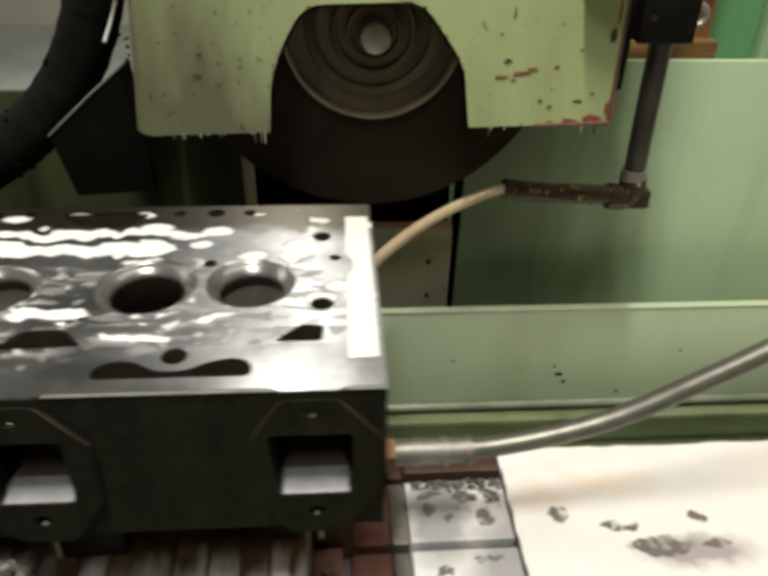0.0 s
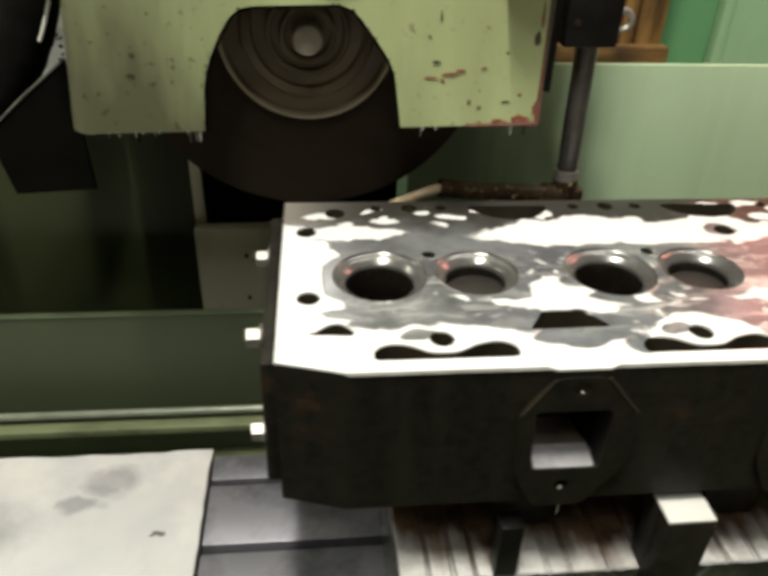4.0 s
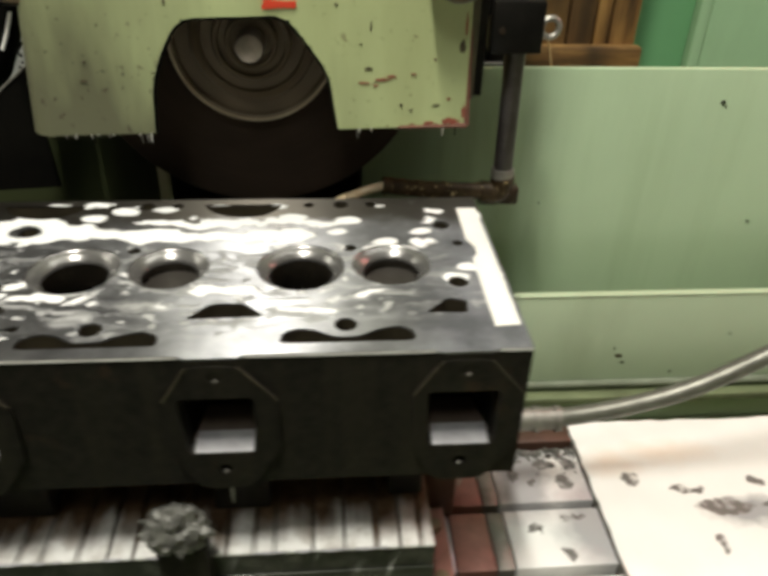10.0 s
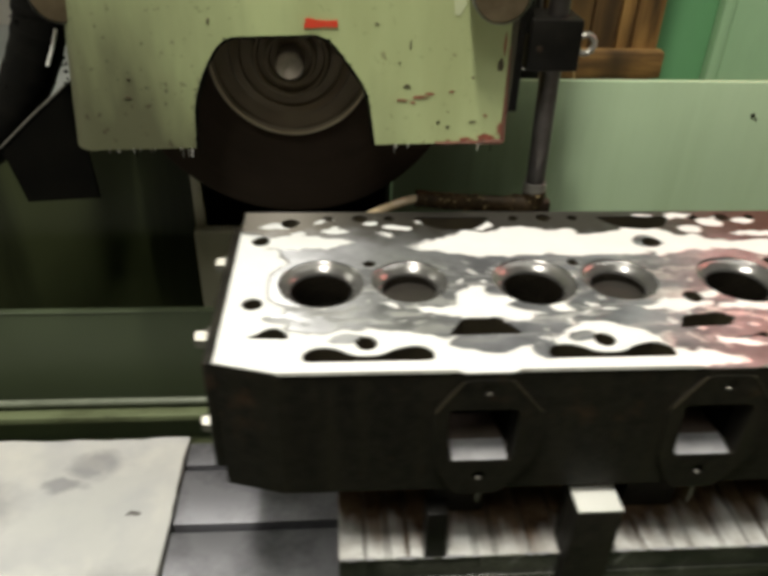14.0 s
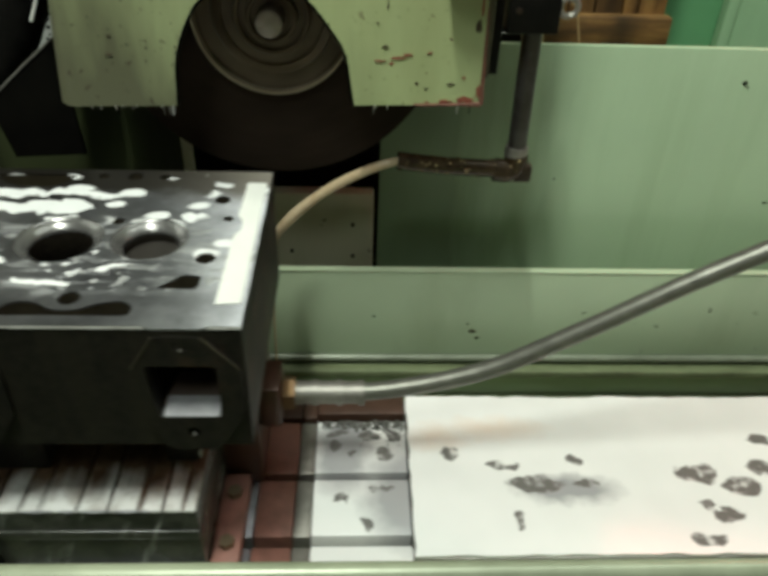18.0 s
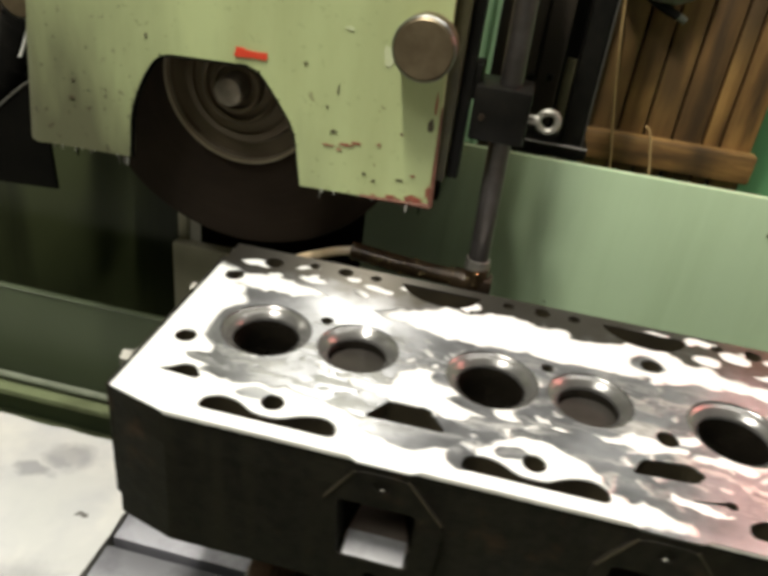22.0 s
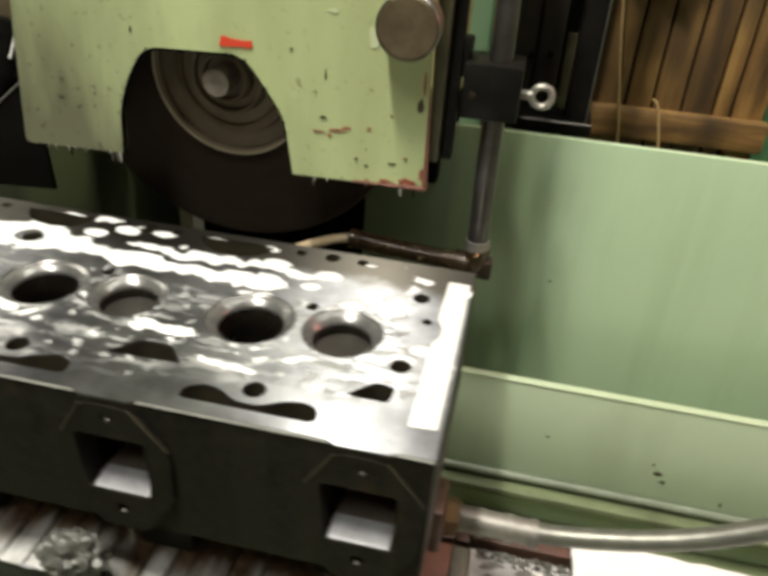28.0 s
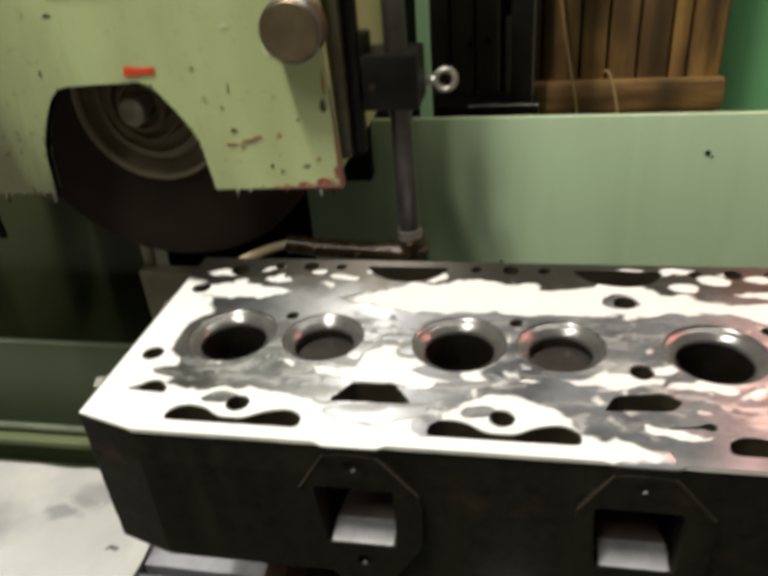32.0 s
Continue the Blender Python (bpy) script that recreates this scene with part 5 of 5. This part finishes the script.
part("chamfer_wall", plate(B(), [(-0.0780, -0.0865), (-0.0480, -0.0952), (-0.0480, -0.0850), (-0.0680, -0.0800)], [], "z", -0.0825, -0.0190), IRON, casting)
part("left_wall", box(B(), -0.0775, -0.0680, -0.0860, 0.0650, -0.0825, -0.0190, 0.0008), IRON, casting)
part("right_wall", box(B(), 0.4340, 0.4436, -0.0850, 0.0650, -0.0825, -0.0190, 0.0008), ENDRUST, casting, "rusty end wall")
part("back_wall", box(B(), -0.0680, 0.4340, 0.0560, 0.0648, -0.0825, -0.0190, 0.0008), IRON, casting)
part("underside", box(B(), -0.0680, 0.4340, -0.0850, 0.0560, -0.0825, -0.0700, 0.0008), IRON, casting)
for u in UX:
    hexa = [(u - 0.0120, -0.0045), (u + 0.0105, -0.0045), (u + 0.0290, -0.0270), (u + 0.0285, -0.0580), (u + 0.0125, -0.0835), (u - 0.0125, -0.0835), (u - 0.0240, -0.0610), (u - 0.0260, -0.0260)]
    win = rounded([(u - 0.0190, -0.0235), (u + 0.0168, -0.0235), (u + 0.0168, -0.0595), (u - 0.0165, -0.0595)], 0.003, 3)
    flange = part("port_flange", plate(B(), rounded(hexa, 0.005, 3), [win, circle(u, -0.0110, 0.0038, 16), circle(u + 0.0002, -0.0700, 0.0034, 16)], "y", -0.0980, -0.0954), IRON, casting, "raised six-sided port flange")
    part("flange_edge", tube(B(), [(u - 0.0124, -0.0979, -0.0050), (u - 0.0190, -0.0979, -0.0155), (u - 0.0250, -0.0979, -0.0250)], 0.0006, 6, 3), IRONEDGE, flange)
    part("flange_edge", tube(B(), [(u + 0.0110, -0.0979, -0.0050), (u + 0.0200, -0.0979, -0.0160), (u + 0.0280, -0.0979, -0.0255)], 0.0006, 6, 3), IRONEDGE, flange)
    for zz in (-0.0110, -0.0700):
        # dark discs stand for the shade in the holes, steel pegs for the glint below
        part("bolt_hole", rod(B(), (u, -0.0965, zz), (u, -0.0952, zz), 0.0039, None, 14), GRIMESHADE, flange)
        part("hole_glint", rod(B(), (u + 0.0003, -0.0978, zz - 0.0026), (u + 0.0003, -0.0965, zz - 0.0020), 0.0010, None, 8), DULLSTEEL, flange)
    hang = 0.006 + 0.010 * ((u * 97.0) % 1.0)
    part("hanging_drip", rod(B(), (u + 0.002, -0.0970, -0.0815), (u + 0.0015, -0.0972, -0.0835 - hang), 0.0008, 0.0004, 8), GALV, flange)
    # the port narrows inwards: a sloping floor between two cheeks; cheeks and back are near-black to paint in its inner
    # shade
    fl = plate(B(), [(u - 0.0160, -0.0885), (u + 0.0162, -0.0885), (u + 0.0105, -0.0660), (u - 0.0112, -0.0660)], [], "z", -0.0650, -0.0582)
    for v in fl.verts:
        if v.co.z > -0.06:
            v.co.z += (v.co.y + 0.0885) * 0.12
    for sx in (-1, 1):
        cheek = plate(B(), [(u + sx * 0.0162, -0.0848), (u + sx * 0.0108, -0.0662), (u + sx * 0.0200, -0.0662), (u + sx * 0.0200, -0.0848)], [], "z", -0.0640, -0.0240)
        part("port_cheek", cheek, GRIMESHADE, casting)
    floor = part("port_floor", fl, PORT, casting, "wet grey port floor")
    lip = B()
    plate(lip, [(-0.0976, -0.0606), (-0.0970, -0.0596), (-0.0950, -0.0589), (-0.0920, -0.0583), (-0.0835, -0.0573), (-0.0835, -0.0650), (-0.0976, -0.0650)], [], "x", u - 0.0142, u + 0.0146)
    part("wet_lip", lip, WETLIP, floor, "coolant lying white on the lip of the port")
    part("port_back", box(B(), u - 0.0200, u + 0.0200, -0.0660, -0.0600, -0.0690, -0.0245, 0), GRIMESHADE, casting)
# bright end strip left proud of the last pass
strip = [(0.4296, 0.0487), (0.4290, 0.0080), (0.4325, 0.0000), (0.4325, -0.0080), (0.4290, -0.0150), (0.4286, -0.0785), (0.4415, -0.0775), (0.4418, 0.0487)]
part("end_strip", plate(B(), strip, [], "z", 0.0001, 0.0006), MILK, casting, "bright white strip along the end of the face")
# end cover with its bolts
endc = part("end_cover", box(B(), -0.0850, -0.0776, -0.0800, 0.0580, -0.0780, -0.0060, 0.0015), IRON, casting, "bolted end cover plate")
for y, z in ((0.030, -0.018), (-0.050, -0.014), (-0.062, -0.062)):
    bolt = part("cover_bolt", rod(B(), (-0.0925, y, z), (-0.0862, y, z), 0.0050, 0.0052, 6), GALV, endc, "bright wet bolt head")
    part("washer", rod(B(), (-0.0864, y, z), (-0.0850, y, z), 0.0066, 0.0068, 18), DULLSTEEL, bolt)

# conduit to the chuck
conduit = thing("metal_conduit", (0.50, 0.0, -0.14), "grey metal-sheathed conduit curving away from the chuck", "cable", moving=True)
part("sheath", tube(B(), [(0.460, 0.0, -0.1376), (0.521, 0.0, -0.1342), (0.587, 0.0, -0.116), (0.648, 0.0, -0.0806), (0.731, 0.0, -0.0273), (0.84, 0.0, 0.030), (0.95, 0.0, 0.065), (1.10, 0.02, 0.10)], 0.0064, 16, 12), HOSE, conduit)
part("ferrule", rod(B(), (0.4575, 0.0000, -0.1372), (0.5050, 0.0000, -0.1366), 0.0084, 0.0078, 18), DULLSTEEL, conduit)
for bx in (0.4690, 0.4860, 0.5010):
    part("band", rod(B(), (bx, 0.0000, -0.1371), (bx + 0.0045, 0.0000, -0.1370), 0.0092, 0.0090, 18), DULLSTEEL, conduit)
part("gland", rod(B(), (0.4490, 0.0000, -0.1372), (0.4575, 0.0000, -0.1372), 0.0125, 0.0115, 6), BRASS, conduit, "brass gland nut")


def motions():
    stroke = [
        (0, -0.5191), (0.5, -0.4478), (1, -0.3759), (1.5, -0.3073), (2, -0.2441), (2.5, -0.1811),
        (3, -0.1238), (3.5, -0.0662), (4, -0.0100), (4.25, 0.0180), (4.45, 0.0300), (4.65, 0.0200),
        (5, -0.0220), (5.5, -0.0880), (6, -0.1551), (6.5, -0.2260), (7, -0.2934), (7.5, -0.3593),
        (8, -0.4330), (8.5, -0.5041), (8.8, -0.5400), (9, -0.5243), (9.5, -0.4489), (10, -0.3753),
        (10.5, -0.3043), (11, -0.2408), (11.5, -0.1777), (12, -0.1175), (12.5, -0.0599), (13, -0.0000),
        (13.3, 0.0300), (13.5, 0.0250), (14, -0.0255), (14.5, -0.0919), (15, -0.1592), (15.5, -0.2158),
        (16, -0.2890), (16.5, -0.3610), (17, -0.4330), (17.5, -0.5037), (17.78, -0.5370), (18, -0.5162),
        (18.5, -0.4407), (19, -0.3664), (19.5, -0.2976), (20, -0.2292), (20.5, -0.1605), (21, -0.0995),
        (21.5, -0.0398), (22, 0.0213), (22.3, 0.0400), (22.5, 0.0331), (23, -0.0221), (23.5, -0.0888),
        (24, -0.1548), (24.5, -0.2214), (25, -0.2900), (25.5, -0.3608), (26, -0.4320), (26.4, -0.4880),
        (26.75, -0.5230), (27.1, -0.4720), (27.5, -0.4189), (28, -0.3462), (28.5, -0.2769), (29, -0.2107),
        (29.5, -0.1475), (30, -0.0905), (30.5, -0.0295), (31, 0.0308), (31.5, 0.0402), (32, 0.0430),
    ]
    for ob, b in MOVING:
        walk(ob, [(t, pose(b[0] + x, b[1], b[2] + Z0)) for t, x in stroke])
    at = wheel.location.copy()
    walk(wheel, [(k / 10, pose(at.x, at.y, at.z, 0, 75 * k, 0)) for k in range(321)])


motions()
